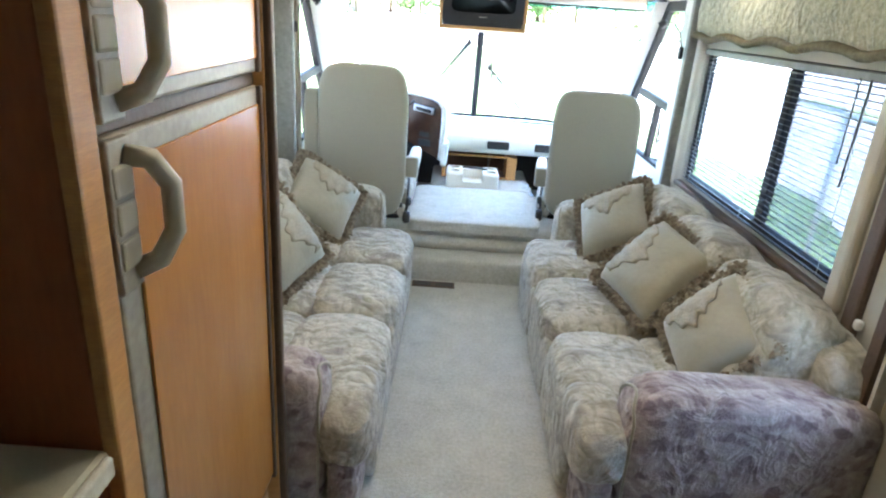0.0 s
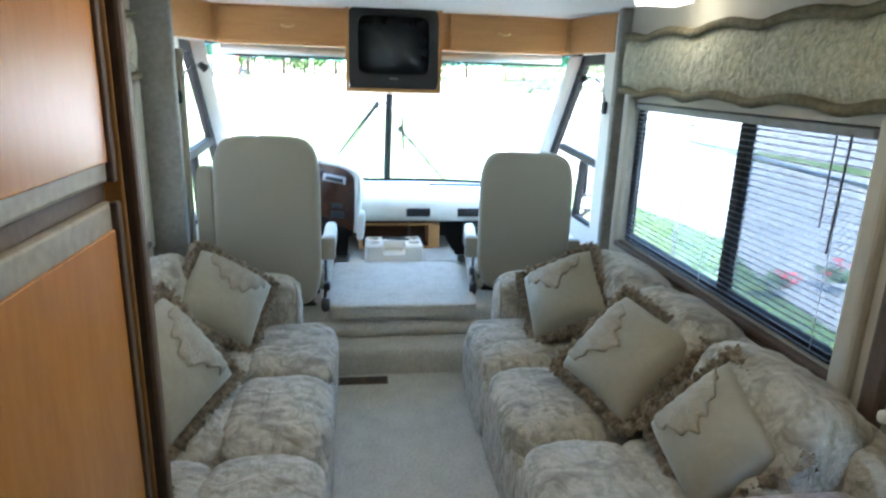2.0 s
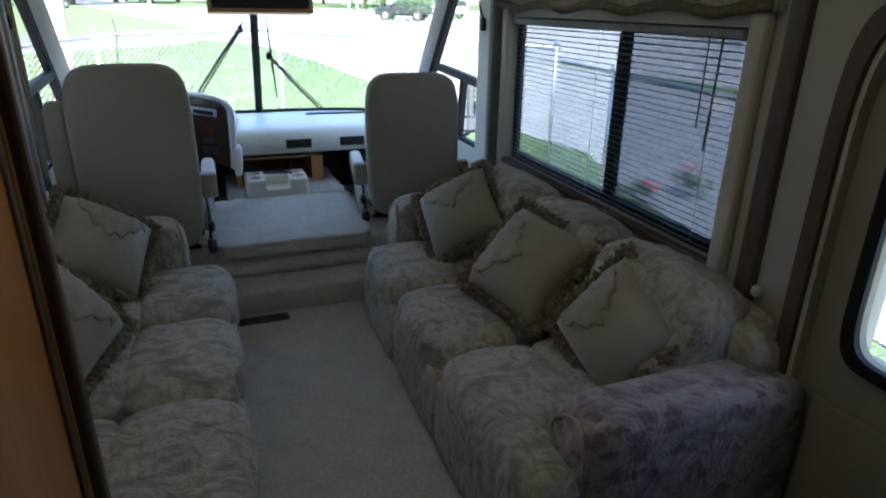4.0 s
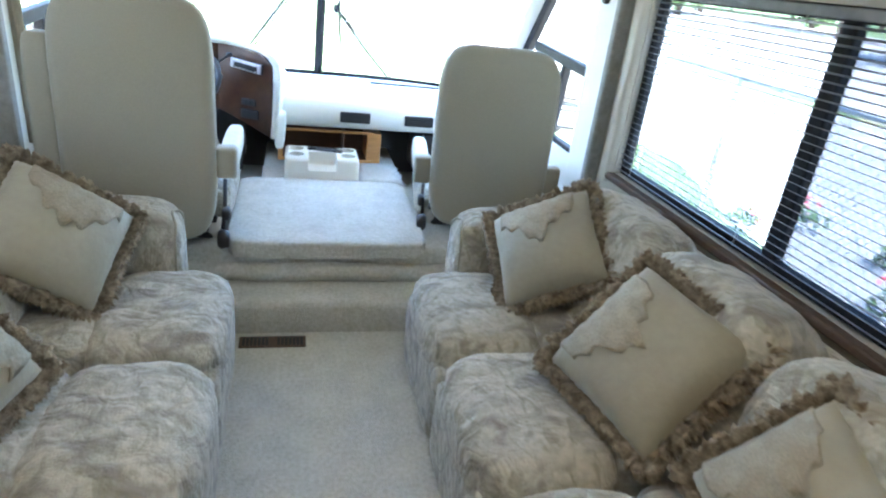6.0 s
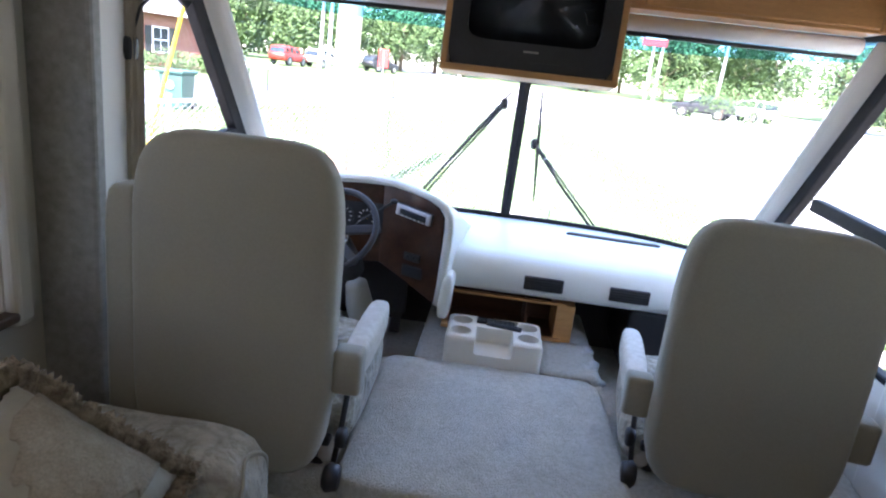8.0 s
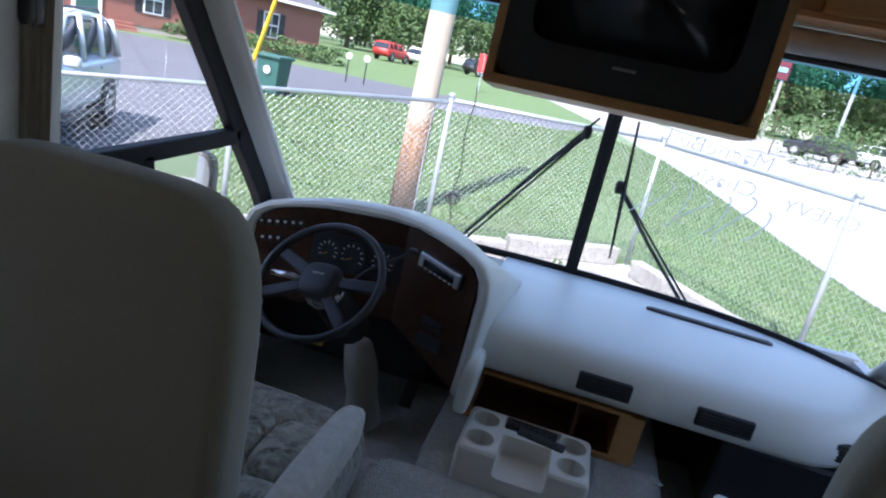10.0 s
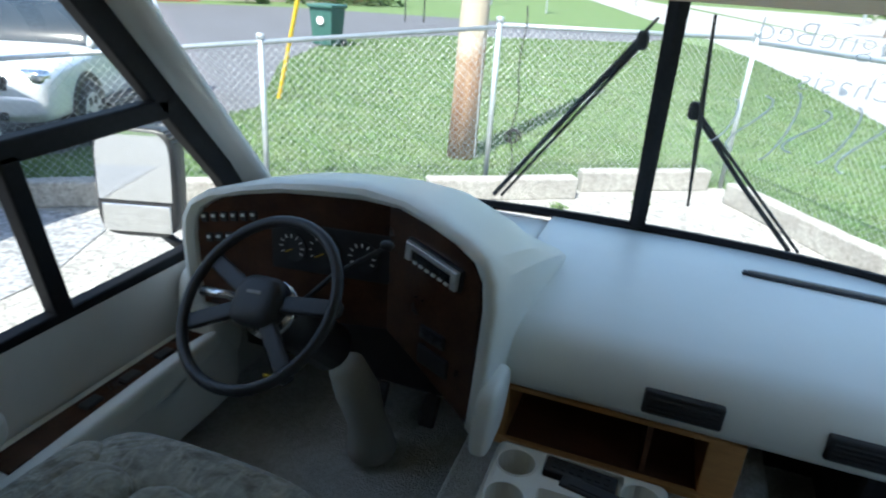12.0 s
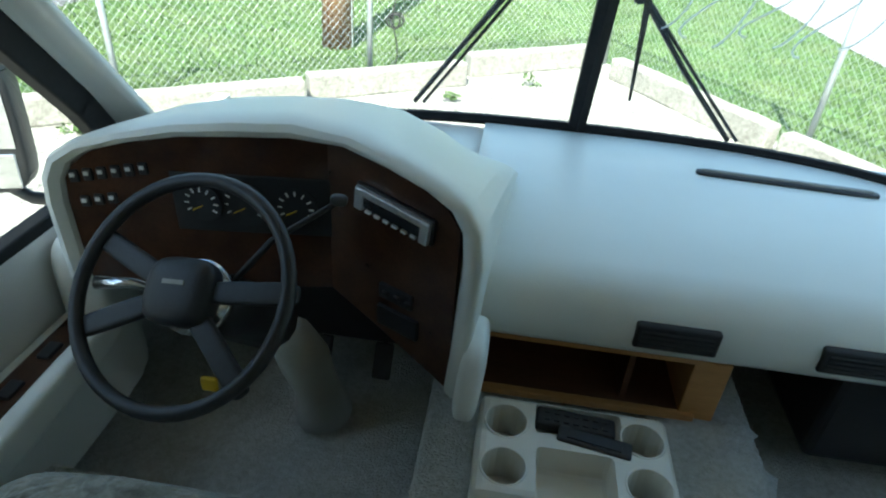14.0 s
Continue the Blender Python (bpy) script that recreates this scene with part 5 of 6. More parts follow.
def patch(name, outline, lift, mat, label, category="ground"):
    bm = bmesh.new()
    vs = [bm.verts.new((x, y, G + lift)) for x, y in outline]
    bm.faces.new(vs)
    bmesh.ops.triangulate(bm, faces=bm.faces[:])
    for y in (14.0, 130.0):
        bmesh.ops.bisect_plane(bm, geom=bm.verts[:] + bm.edges[:] + bm.faces[:], plane_co=(0, y, 0), plane_no=(0, 1, 0))
    bm.normal_update()
    for f in bm.faces:
        if f.normal.z < 0:
            f.normal_flip()
    for v in bm.verts:
        v.co.z += climb(v.co.y)
    return structure(name, bm, mat, label, category)


patch("ground", [(-900, -900), (900, -900), (900, 900), (-900, 900)], 0, GRASS, "mown green lawn reaching the distance")
fa, fb = FP - FDIR * 14, CORNER
fc = CORNER + FNRM * 5.05
patch("ground_lot", [(fa.x, fa.y), (fb.x, fb.y), (fc.x, fc.y), (1.6, -14), (-14, -14)], 0.006, GRAVEL, "pale sandy gravel lot under the motorhome")
patch("ground_gravel", [(-9.5, 5.0), (-5.3, 7.55), (-4.2, 7.75), (-3.75, 6.7), (-3.2, -6), (-12, -6)], 0.014, GRAVEL_GREY, "grey crushed gravel beside the lot")
LOT_LINE = [(-6.3, 8.9), (-6.2, 12.5), (-8.8, 17.0), (-10.2, 22.0), (-8.0, 26.5), (-1.5, 31.0), (0.5, 37), (-9, 36), (-19, 33), (-34, 20), (-34, -8), (-16, -8), (-11.5, 3.9)]
patch("road_lot", LOT_LINE, 0.010, ASPHALT, "dark asphalt car park", "road")
ROAD_LINE = [(4.6, 12.0), (3.2, 24), (1.0, 36), (-14, 92), (-60, 260), (-48, 262), (-6, 94), (9, 40), (11.5, 24), (13, 10), (16, -30), (3.2, -30), (3.7, 3.0), (4.3, 7.0), (5.0, 9.0)]
patch("road", ROAD_LINE, 0.016, ROAD, "pale sunlit road curving past the lot", "road")
patch("road_forecourt", [(11.6, 24), (9.2, 40), (-2, 86), (60, 86), (60, 14), (14, 14)], 0.012, ROAD, "pale concrete forecourt beyond the road", "road")

# kerb blocks along the fence
rnd = random.Random(5)


def kerb(a, b, nm="concrete_kerb"):
    a, b = Vector(a), Vector(b)
    d = b - a
    t = thing(nm, (a.x + d.x / 2, a.y + d.y / 2, G), "weathered concrete kerb block on the gravel", "kerb", "kerb blocks")
    t.matrix_world = pose(a.x + d.x / 2, a.y + d.y / 2, G, 0, 0, math.degrees(math.atan2(d.y, d.x)))
    bm = boxed((d.length - 0.02, 0.17, 0.24), (0, 0, 0.12), 0.02, 2)
    bmesh.ops.subdivide_edges(bm, edges=[e for e in bm.edges if e.calc_length() > 0.5], cuts=7)
    for v in bm.verts:
        v.co += Vector((0, 0.012 * noise.noise(v.co * 6 + a), 0.014 * noise.noise(v.co * 4 + b)))
    part("block", bm, CONCRETE, t)


for s0, s1, off in ((-9.8, -7.6, 0.0), (-7.5, -5.0, 0.0), (-4.9, -2.55, -0.05), (-2.5, -0.75, 0.08), (-0.7, 0.95, -0.05), (1.1, 2.75, -0.28)):
    kerb(FP + FDIR * s0 + FNRM * (0.28 + off), FP + FDIR * s1 + FNRM * (0.28 + off))
for s0, s1 in ((0.5, 2.6), (2.7, 4.9)):
    kerb(CORNER + FNRM * s0 - FDIR * 0.3, CORNER + FNRM * s1 - FDIR * 0.3)


def chain_fence(start, direction, length, posts, label, H=1.72, thick=0.0017, fall=0.0):
    t = thing("chain_link_fence", tuple(start), label, "fence")
    ang = math.degrees(math.atan2(direction.y, direction.x))
    t.matrix_world = pose(start.x, start.y, G, 0, 0, ang)
    slope = math.tan(radians(fall))

    def drop(x):
        return slope * (x - length)

    for x in posts:
        p = part("post", tube([(x, 0, drop(x)), (x, 0, H - 0.02 + drop(x))], 0.028, 10), GALV, t, "", True)
        part("cap", rounded((0.075, 0.075, 0.06), (x, 0, H + drop(x)), 3, 4), GALV, p, "", True)
    part("top_rail", tube([(0, 0, H - 0.05 + drop(0)), (length, 0, H - 0.05 + drop(length))], 0.022, 8), GALV, t, "", True)
    vs, fs = [], []

    def wire(a, b, r=thick):
        d = (Vector(b) - Vector(a)).normalized()
        s = d.cross(Vector((0, 1, 0))).normalized() * r
        k = len(vs)
        off = (s, -0.5 * s + Vector((0, r * 0.87, 0)), -0.5 * s - Vector((0, r * 0.87, 0)))
        for q in (a, b):
            vs.extend([tuple(Vector(q) + o) for o in off])
        for i in range(3):
            j = (i + 1) % 3
            fs.append((k + i, k + j, k + 3 + j, k + 3 + i))

    step, h = 0.075, H - 0.07
    k = -int(h / step) - 1
    while k * step < length:
        for sg in (1, -1):
            x0 = k * step if sg > 0 else k * step + h
            a, b = [x0, 0.03], [x0 + sg * h, 0.03 + h]
            for p, q in ((a, b), (b, a)):
                if p[0] < 0:
                    f = (0 - p[0]) / (q[0] - p[0])
                    p[1] += f * (q[1] - p[1])
                    p[0] = 0
                if p[0] > length:
                    f = (length - p[0]) / (q[0] - p[0])
                    p[1] += f * (q[1] - p[1])
                    p[0] = length
            if abs(a[0] - b[0]) > 0.02 and 0 <= min(a[0], b[0]) and max(a[0], b[0]) <= length:
                wire((a[0], 0.004 * sg, a[1] + drop(a[0])), (b[0], 0.004 * sg, b[1] + drop(b[0])))
        k += 1
    me = bpy.data.meshes.new("chain_link_mesh")
    me.from_pydata(vs, [], fs)
    me.materials.append(GALV)
    ob = new("chain_link_mesh", me)
    ob.parent = t
    ob["kind"] = "stuff"
    return t


chain_fence(FP - FDIR * 9.04, FDIR, 9.04, [0, 2.26, 4.52, 6.78], "galvanised chain-link fence falling away along the lawn", 1.74, 0.0017, 6.0)
chain_fence(FP, FDIR, 3.0, [0.0, 2.96], "galvanised chain-link fence along the lawn", 1.76)
chain_fence(CORNER, FNRM, 5.05, [2.72, 5.0], "galvanised chain-link fence along the roadside")
TURN_POST = CORNER + FNRM * 5.05
SIDE_DIR = Vector((-0.12, -0.993, 0))
chain_fence(TURN_POST, SIDE_DIR, 11.0, [1.4, 4.0, 6.6, 9.2, 11.0], "galvanised chain-link fence beside the motorhome", 1.57, 0.0034)

# utility pole, guard and wire
t = thing("utility_pole", (-2.37, 11.5, G), "weathered brown wooden utility pole on the lawn", "utility pole")
part("shaft", tube([(0.02 * i, 0.0, i * 1.0) for i in range(10)], 0.2, 16, radii=[0.185, 0.175, 0.172, 0.17, 0.168, 0.165, 0.163, 0.16, 0.158, 0.155]), POLE, t, "", True)
part("ground_wire", tube([(0.19, -0.05, 0), (0.185, -0.05, 2.5), (0.2, -0.05, 6)], 0.008, 5), GALV, t)
t = thing("guy_wire_guard", (-6.4, 13.4, G), "yellow plastic guard on a slanted guy wire", "guy guard")
part("guard", tube([(0, 0, 0), (0.55, -0.25, 1.5), (1.1, -0.5, 3.0)], 0.035, 8), YELLOW, t)
part("wire", tube([(1.1, -0.5, 3.0), (3.3, -1.5, 9.0)], 0.008, 5), GALV, t)
t = thing("hanging_cable", (-1.45, 10.35, G), "dark loose cable hanging on the fence", "cable")
part("cable", tube([(0.02 * math.sin(i * 0.8), 0.02 * math.cos(i * 1.1), 1.9 - 0.09 * i) for i in range(21)], 0.007, 5), RUBBER, t)
part("coil", tube([(0.09 * math.cos(i * 0.5) * (1 - i / 60), 0.04 * math.sin(i * 0.7), 0.62 + 0.07 * math.sin(i * 0.5)) for i in range(40)], 0.008, 5), RUBBER, t)


# parked sport utility vehicle
def wheel_thing(t, x, y, r=0.39, w=0.26):
    tyre = part("wheel", tube([(x, y - w / 2, r), (x, y - w / 2 + 0.03, r), (x, y + w / 2 - 0.03, r), (x, y + w / 2, r)], r, 24, radii=[r - 0.03, r, r, r - 0.03]), RUBBER, t, "black tyre", True)
    e = 1 if y > 0 else -1
    rim = part("rim", tube([(x, y + e * (w / 2 - 0.02), r), (x, y + e * (w / 2 + 0.004), r)], r * 0.66, 20, radii=[r * 0.68, r * 0.62]), SILVER, tyre, "silver alloy rim")
    bm = bmesh.new()
    for k in range(6):
        a = k * math.tau / 6
        boxed((0.10, 0.01, 0.09), (x + 0.16 * math.cos(a), y + e * (w / 2 + 0.006), r + 0.16 * math.sin(a)), 0, 1, (0, -math.degrees(a), 0), bm)
    ob = part("rim_gap", bm, BLACK, tyre)


def suv(at, heading, label, paint, size=1.0):
    """A body-on-frame wagon; local x is its front."""
    t = thing("parked_car", at, label, "car")
    t.matrix_world = pose(*at, 0, 0, heading) @ Matrix.Scale(size, 4)
    sect = [(2.36, 0.52, 0.82, 0.80), (2.30, 0.42, 0.98, 0.88), (2.05, 0.40, 1.06, 0.92), (1.4, 0.40, 1.12, 0.94), (0.95, 0.40, 1.15, 0.94), (0.0, 0.40, 1.17, 0.94), (-1.2, 0.40, 1.18, 0.94), (-2.1, 0.44, 1.16, 0.92), (-2.38, 0.55, 1.10, 0.86)]

    def loft(sections, p, n=24):
        bm = bmesh.new()
        rings = []
        for x, z0, z1, hw in sections:
            rings.append([bm.verts.new((x, a, b)) for a, b in ring(0, (z0 + z1) / 2, hw, (z1 - z0) / 2, p, n)])
        for a, b in zip(rings, rings[1:]):
            for i in range(n):
                bm.faces.new((a[i], a[(i + 1) % n], b[(i + 1) % n], b[i]))
        bm.faces.new(rings[0])
        bm.faces.new(rings[-1])
        bmesh.ops.recalc_face_normals(bm, faces=bm.faces[:])
        return bm

    part("body", loft(sect, 7, 40), paint, t, "", True)
    cabin = [(0.98, 1.10, 1.16, 0.86), (0.55, 1.08, 1.50, 0.80), (0.20, 1.08, 1.72, 0.74), (-0.6, 1.08, 1.80, 0.74), (-1.7, 1.08, 1.77, 0.74), (-2.1, 1.08, 1.66, 0.76), (-2.34, 1.08, 1.2, 0.80)]
    cb = part("cabin", loft(cabin, 8, 40), CAR_GLASS, t, "dark tinted cabin glass", True)
    roof = [(0.28, 1.69, 1.74, 0.70), (-0.6, 1.73, 1.83, 0.73), (-1.7, 1.70, 1.80, 0.73), (-2.16, 1.62, 1.68, 0.72)]
    part("roof", loft(roof, 4, 28), paint, t, "", True)
    for s in (-1, 1):
        for x0, z0, x1, z1 in ((0.98, 1.13, 0.24, 1.74), (-0.30, 1.12, -0.36, 1.78), (-1.25, 1.12, -1.35, 1.78), (-2.2, 1.13, -2.02, 1.72)):
            part("roof_post", tube([(x0, s * 0.865, z0), (x1, s * 0.745, z1)], 0.05, 8), paint, t, "", True)
        part("roof_rack_bar", tube([(0.1, s * 0.62, 1.80), (0.0, s * 0.62, 1.86), (-1.7, s * 0.62, 1.87), (-1.85, s * 0.62, 1.80)], 0.02, 6), BLACK, t)
        part("headlamp", rounded((0.22, 0.36, 0.17), (2.21, s * 0.70, 0.92), 3.5, 6, (0, 0, -s * 22)), CHROME, t, "clear headlamp", True)
        part("door_mirror", rounded((0.13, 0.22, 0.16), (0.78, s * 1.04, 1.20), 3.5, 6), paint, t, "", True)
        part("fog_lamp", rounded((0.08, 0.14, 0.12), (2.30, s * 0.66, 0.62), 3, 5), BLACK, t, "", True)
        part("running_board", boxed((1.9, 0.14, 0.06), (-0.05, s * 0.95, 0.38), 0.02), BLACK, t)
        for x in (0.30, -0.80):
            part("door_handle", boxed((0.2, 0.03, 0.04), (x - 0.2, s * 0.95, 1.02), 0.01), paint, t)
        for x in (1.42, -1.38):
            part("wheel_arch", tube([(x, s * 0.88, 0.42), (x, s * 0.945, 0.42)], 0.47, 24), BLACK, t)
            wheel_thing(t, x, s * 0.84)
    part("grille", boxed((0.06, 0.95, 0.16), (2.35, 0, 0.86), 0.02), BLACK, t, "black barred grille")
    for k in range(5):
        part("grille_bar", boxed((0.02, 0.9, 0.012), (2.385, 0, 0.80 + 0.03 * k), 0.003), WHEEL_GREY, t)
    part("bumper", rounded((0.26, 1.70, 0.26), (2.26, 0, 0.60), 5, 8), paint, t, "", True)
    part("lower_grille", boxed((0.05, 0.9, 0.10), (2.38, 0, 0.50), 0.02), BLACK, t)
    part("badge", rounded((0.02, 0.14, 0.08), (2.38, 0, 0.97), 2.5, 5), CHROME, t, "", True)
    return t


suv((-7.78, 10.35, G + 0.01), -63, "silver parked sport utility vehicle behind the fence", CAR_SILVER, 0.94)
for x, y, hd, mat, lb in ((-15.0, 78, 60, WHEEL_GREY, "small dark car far along the road"), (-22, 66, 80, RED, "red vehicle parked far beyond the lawn"), (-19.5, 70, 70, WHITE, "white pickup parked far beyond the lawn"), (16, 56, 150, WHEEL_GREY, "dark pickup parked on the forecourt"), (21, 60, 120, WHITE, "white van parked on the forecourt"), (-31, 40, 10, WHITE, "white car parked behind the brick building")):
    suv((x, y, G + 0.02 + climb(y)), hd, lb, mat)

# neighbouring motorhome
t = thing("neighbour_motorhome", (-6.0, 1.8, G), "white motorhome parked alongside with a grey stripe", "motorhome")
part("body", rounded((2.4, 10.4, 2.7), (0, 0, 1.75), 14, 12), WHITE, t, "", True)
part("front_glass", boxed((2.1, 0.10, 1.05), (0, 5.14, 2.0), 0.04, 3, (6, 0, 0)), CAR_GLASS, t, "dark windshield")
part("stripe", boxed((0.02, 9.0, 0.10), (1.2, 0, 1.2), 0.004), TRIM_GREY, t)
part("side_window", boxed((0.03, 1.1, 0.7), (1.2, 3.9, 2.05), 0.01), CAR_GLASS, t)
part("side_window", boxed((0.03, 1.6, 0.7), (1.2, 0.8, 2.05), 0.01), CAR_GLASS, t)
part("headlamp", boxed((0.36, 0.06, 0.22), (0.85, 5.17, 0.95), 0.03), CHROME, t)
part("mirror", rounded((0.2, 0.16, 0.42), (1.45, 5.15, 1.75), 4, 6), BLACK, t, "", True)
for x in (1.05, -1.05):
    for y in (3.4, -3.0):
        part("wheel", tube([(x - 0.14, y, 0.42), (x + 0.14, y, 0.42)], 0.42, 20), RUBBER, t, "black tyre", True)

# litter bin
t = thing("wheeled_bin", (-9.6, 20.6, G + climb(20.6)), "dark green wheeled litter bin beside the drive", "litter bin")
bm = boxed((0.72, 0.78, 1.0), (0, 0, 0.56), 0.03)
for v in bm.verts:
    k = 0.82 + 0.18 * v.co.z
    v.co.x, v.co.y = v.co.x * k, v.co.y * k
part("tub", bm, BIN_GREEN, t)
part("lid", boxed((0.82, 0.92, 0.10), (0, 0, 1.10), 0.03), BIN_GREEN, t)
part("handle", tube([(-0.3, 0.46, 1.03), (0.3, 0.46, 1.03)], 0.02, 6), BLACK, t)
part("emblem", tube([(0, -0.40, 0.72), (0, -0.415, 0.72)], 0.11, 16), WHITE, t)
for s in (-1, 1):
    part("wheel", tube([(s * 0.30, 0.34, 0.12), (s * 0.38, 0.34, 0.12)], 0.12, 12), BLACK, t)

# small posts on the far lawn
for x, y in ((-11.5, 30.5), (-10.9, 31.2)):
    t = thing("lawn_marker", (x, y, G + climb(y)), "white-headed marker post on the far lawn", "marker post", "marker posts")
    part("stake", tube([(0, 0, 0), (0, 0, 1.1)], 0.03, 6), BLACK, t)
    part("head", rounded((0.3, 0.12, 0.3), (0, 0, 1.15), 2.5, 5), WHITE, t, "", True)


# brick building
house = thing("brick_house", (-24.2, 32.2, G), "low red brick office building with white windows", "building")
house.matrix_world = pose(-24.2, 32.2, G + 0.25 + climb(32), 0, 0, 58)
L, D, H = 22.0, 8.0, 2.9
part("wall_core", boxed((L, D, H), (0, D / 2, H / 2)), MORTAR, house)
bvs, bfs = [], []
for r in range(38):
    z = 0.04 + r * 0.075
    x = -L / 2 - 0.1 * (r % 2)
    while x < L / 2:
        x0, x1 = max(x, -L / 2), min(x + 0.205, L / 2)
        if x1 - x0 > 0.05:
            k = len(bvs)
            bvs.extend([(x0, -0.015, z), (x1, -0.015, z), (x1, -0.015, z + 0.063), (x0, -0.015, z + 0.063), (x0, 0.0, z), (x1, 0.0, z), (x1, 0.0, z + 0.063), (x0, 0.0, z + 0.063)])
            fs = [(0, 1, 2, 3), (0, 4, 5, 1), (2, 6, 7, 3), (1, 5, 6, 2), (0, 3, 7, 4)]
            bfs.extend([tuple(k + i for i in f) for f in fs])
        x += 0.215
me = bpy.data.meshes.new("brick_courses")
me.from_pydata(bvs, [], bfs)
me.materials.append(BRICK)
ob = new("brick_courses", me)
ob.parent = house
ob["kind"] = "stuff"
for s in (-1, 1):
    part("side_brick", boxed((0.04, D + 0.02, H - 0.02), (s * (L / 2 + 0.01), D / 2, H / 2)), BRICK, house)
bm = bmesh.new()
eave, rise = 0.6, 2.2
pts = [(-L / 2 - eave, -eave, 0), (L / 2 + eave, -eave, 0), (L / 2 + eave, D + eave, 0), (-L / 2 - eave, D + eave, 0), (-L / 2 + 3.4, D / 2, rise), (L / 2 - 3.4, D / 2, rise)]
vv = [bm.verts.new(p) for p in pts]
for f in ((0, 1, 5, 4), (1, 2, 5), (2, 3, 4, 5), (3, 0, 4), (0, 3, 2, 1)):
    bm.faces.new([vv[i] for i in f])
bmesh.ops.translate(bm, vec=(0, 0, H), verts=bm.verts)
part("roof", bm, SHINGLE, house, "dark shingle hip roof")
part("gutter", boxed((L + 1.2, 0.1, 0.16), (0, -0.62, H + 0.02), 0.02), WHITE, house)
for x in (-8.6, -5.4, 0.9, 3.9, 7.6):
    w = part("window", boxed((1.0, 0.10, 1.45), (x, -0.03, 1.45), 0.01), WHITE, house, "white sash window")
    for i in (-1, 1):
        for j in (-1, 1):
            part("pane", boxed((0.40, 0.02, 0.60), (x + 0.225 * i, -0.085, 1.45 + 0.34 * j)), CAR_GLASS, w)
        part("shutter", boxed((0.36, 0.04, 1.45), (x + 0.72 * i, -0.035, 1.45), 0.01), BLACK, w)
d = part("door", boxed((1.0, 0.10, 2.1), (-2.2, -0.03, 1.15), 0.01), BIN_GREEN, house, "dark green door")
part("door_case", boxed((0.16, 0.12, 2.3), (-1.62, -0.04, 1.2)), WHITE, d)
part("door_case", boxed((0.16, 0.12, 2.3), (-2.78, -0.04, 1.2)), WHITE, d)
for k in range(3):
    part("step", boxed((4.2, 0.4, 0.16), (-2.2, -0.25 - 0.38 * k, 0.05 - 0.16 * k), 0.02), BRICK, house, "red brick step")
part("foundation", boxed((L, D, 0.6), (0, D / 2 + 0.02, -0.3)), MORTAR, house)
part("wall_sign", boxed((0.3, 0.08, 0.35), (2.4, -0.05, 1.7), 0.02), RED, house)


# shrubs and trees
def leaf_crown(name, parent, size, n, seed, leaf, mat, at=(0, 0, 0), lumps=9):
    r = random.Random(seed)
    cores = [(Vector((r.uniform(-0.7, 0.7) * size[0], r.uniform(-0.7, 0.7) * size[1], r.uniform(-0.6, 0.75) * size[2])), r.uniform(0.35, 0.6)) for _ in range(lumps)]
    vs, fs = [], []
    for i in range(n):
        c, rad = cores[r.randrange(lumps)]
        d = Vector((r.gauss(0, 1), r.gauss(0, 1), r.gauss(0, 1))).normalized() * r.uniform(0.75, 1.08) * rad
        p = Vector(at) + c + Vector((d.x * size[0], d.y * size[1], d.z * size[2]))
        a = Vector((r.gauss(0, 1), r.gauss(0, 1), r.gauss(0, 1))).normalized() * leaf * r.uniform(0.6, 1.3)
        b = a.orthogonal().normalized() * leaf * 0.55
        k = len(vs)
        vs.extend([tuple(p - a), tuple(p + b), tuple(p + a), tuple(p - b)])
        fs.append((k, k + 1, k + 2, k + 3))
    me = bpy.data.meshes.new(name)
    me.from_pydata(vs, [], fs)
    me.materials.append(mat)
    ob = new(name, me)
    ob.parent = parent
    return ob


def bush(at, size, seed, label="rounded green shrub by the building", mat=None):
    t = thing("shrub", at, label, "shrub", "shrubs")
    part("stem", tube([(0, 0, 0), (0.05, 0, size[2] * 0.8)], 0.05, 6), BARK, t)
    leaf_crown("foliage", t, size, 900, seed, 0.10, mat or LEAVES, (0, 0, size[2] * 0.75), 7)


hm = Matrix.Rotation(radians(58), 3, "Z")
for i, (x, w) in enumerate(((-7.0, 1.6), (-4.9, 1.2), (2.2, 1.0), (5.4, 1.8), (8.6, 2.0), (10.4, 1.8))):
    p = hm @ Vector((x, -1.5, 0)) + Vector((-24.2, 32.2, 0))
    bush((p.x, p.y, G + climb(p.y)), (w, 0.8, 0.6), i)
for i, (x, y, sx) in enumerate(((13.5, 44, 2.6), (16.5, 47, 3.2), (11, 49, 2.2))):
    bush((x, y, G + climb(y)), (sx, 2.0, 1.5), 20 + i, "yellow-green leafy shrub beside the far road")


def tree(at, h, seed):
    t = thing("tree", at, "tall leafy green tree at the far edge", "tree", "far trees")
    r = random.Random(seed)
    k = part("trunk", tube([(0, 0, 0), (0.1, 0.05, h * 0.25), (0.0, 0.1, h * 0.6)], 0.3, 9, radii=[0.34, 0.26, 0.14]), BARK, t, "", True)
    for i in range(6):
        a = i * 1.05
        z = h * (0.28 + 0.05 * i)
        part("limb", tube([(0.05, 0.05, z), (1.2 * math.cos(a), 1.2 * math.sin(a), z + 1.0), (2.3 * math.cos(a), 2.3 * math.sin(a), z + 2.0)], 0.09, 6, radii=[0.12, 0.08, 0.04]), BARK, k, "", True)
    leaf_crown("crown", t, (h * 0.40, h * 0.40, h * 0.46), 4600, seed, 0.27, LEAVES, (0, 0, h * 0.52), 18)
    return t


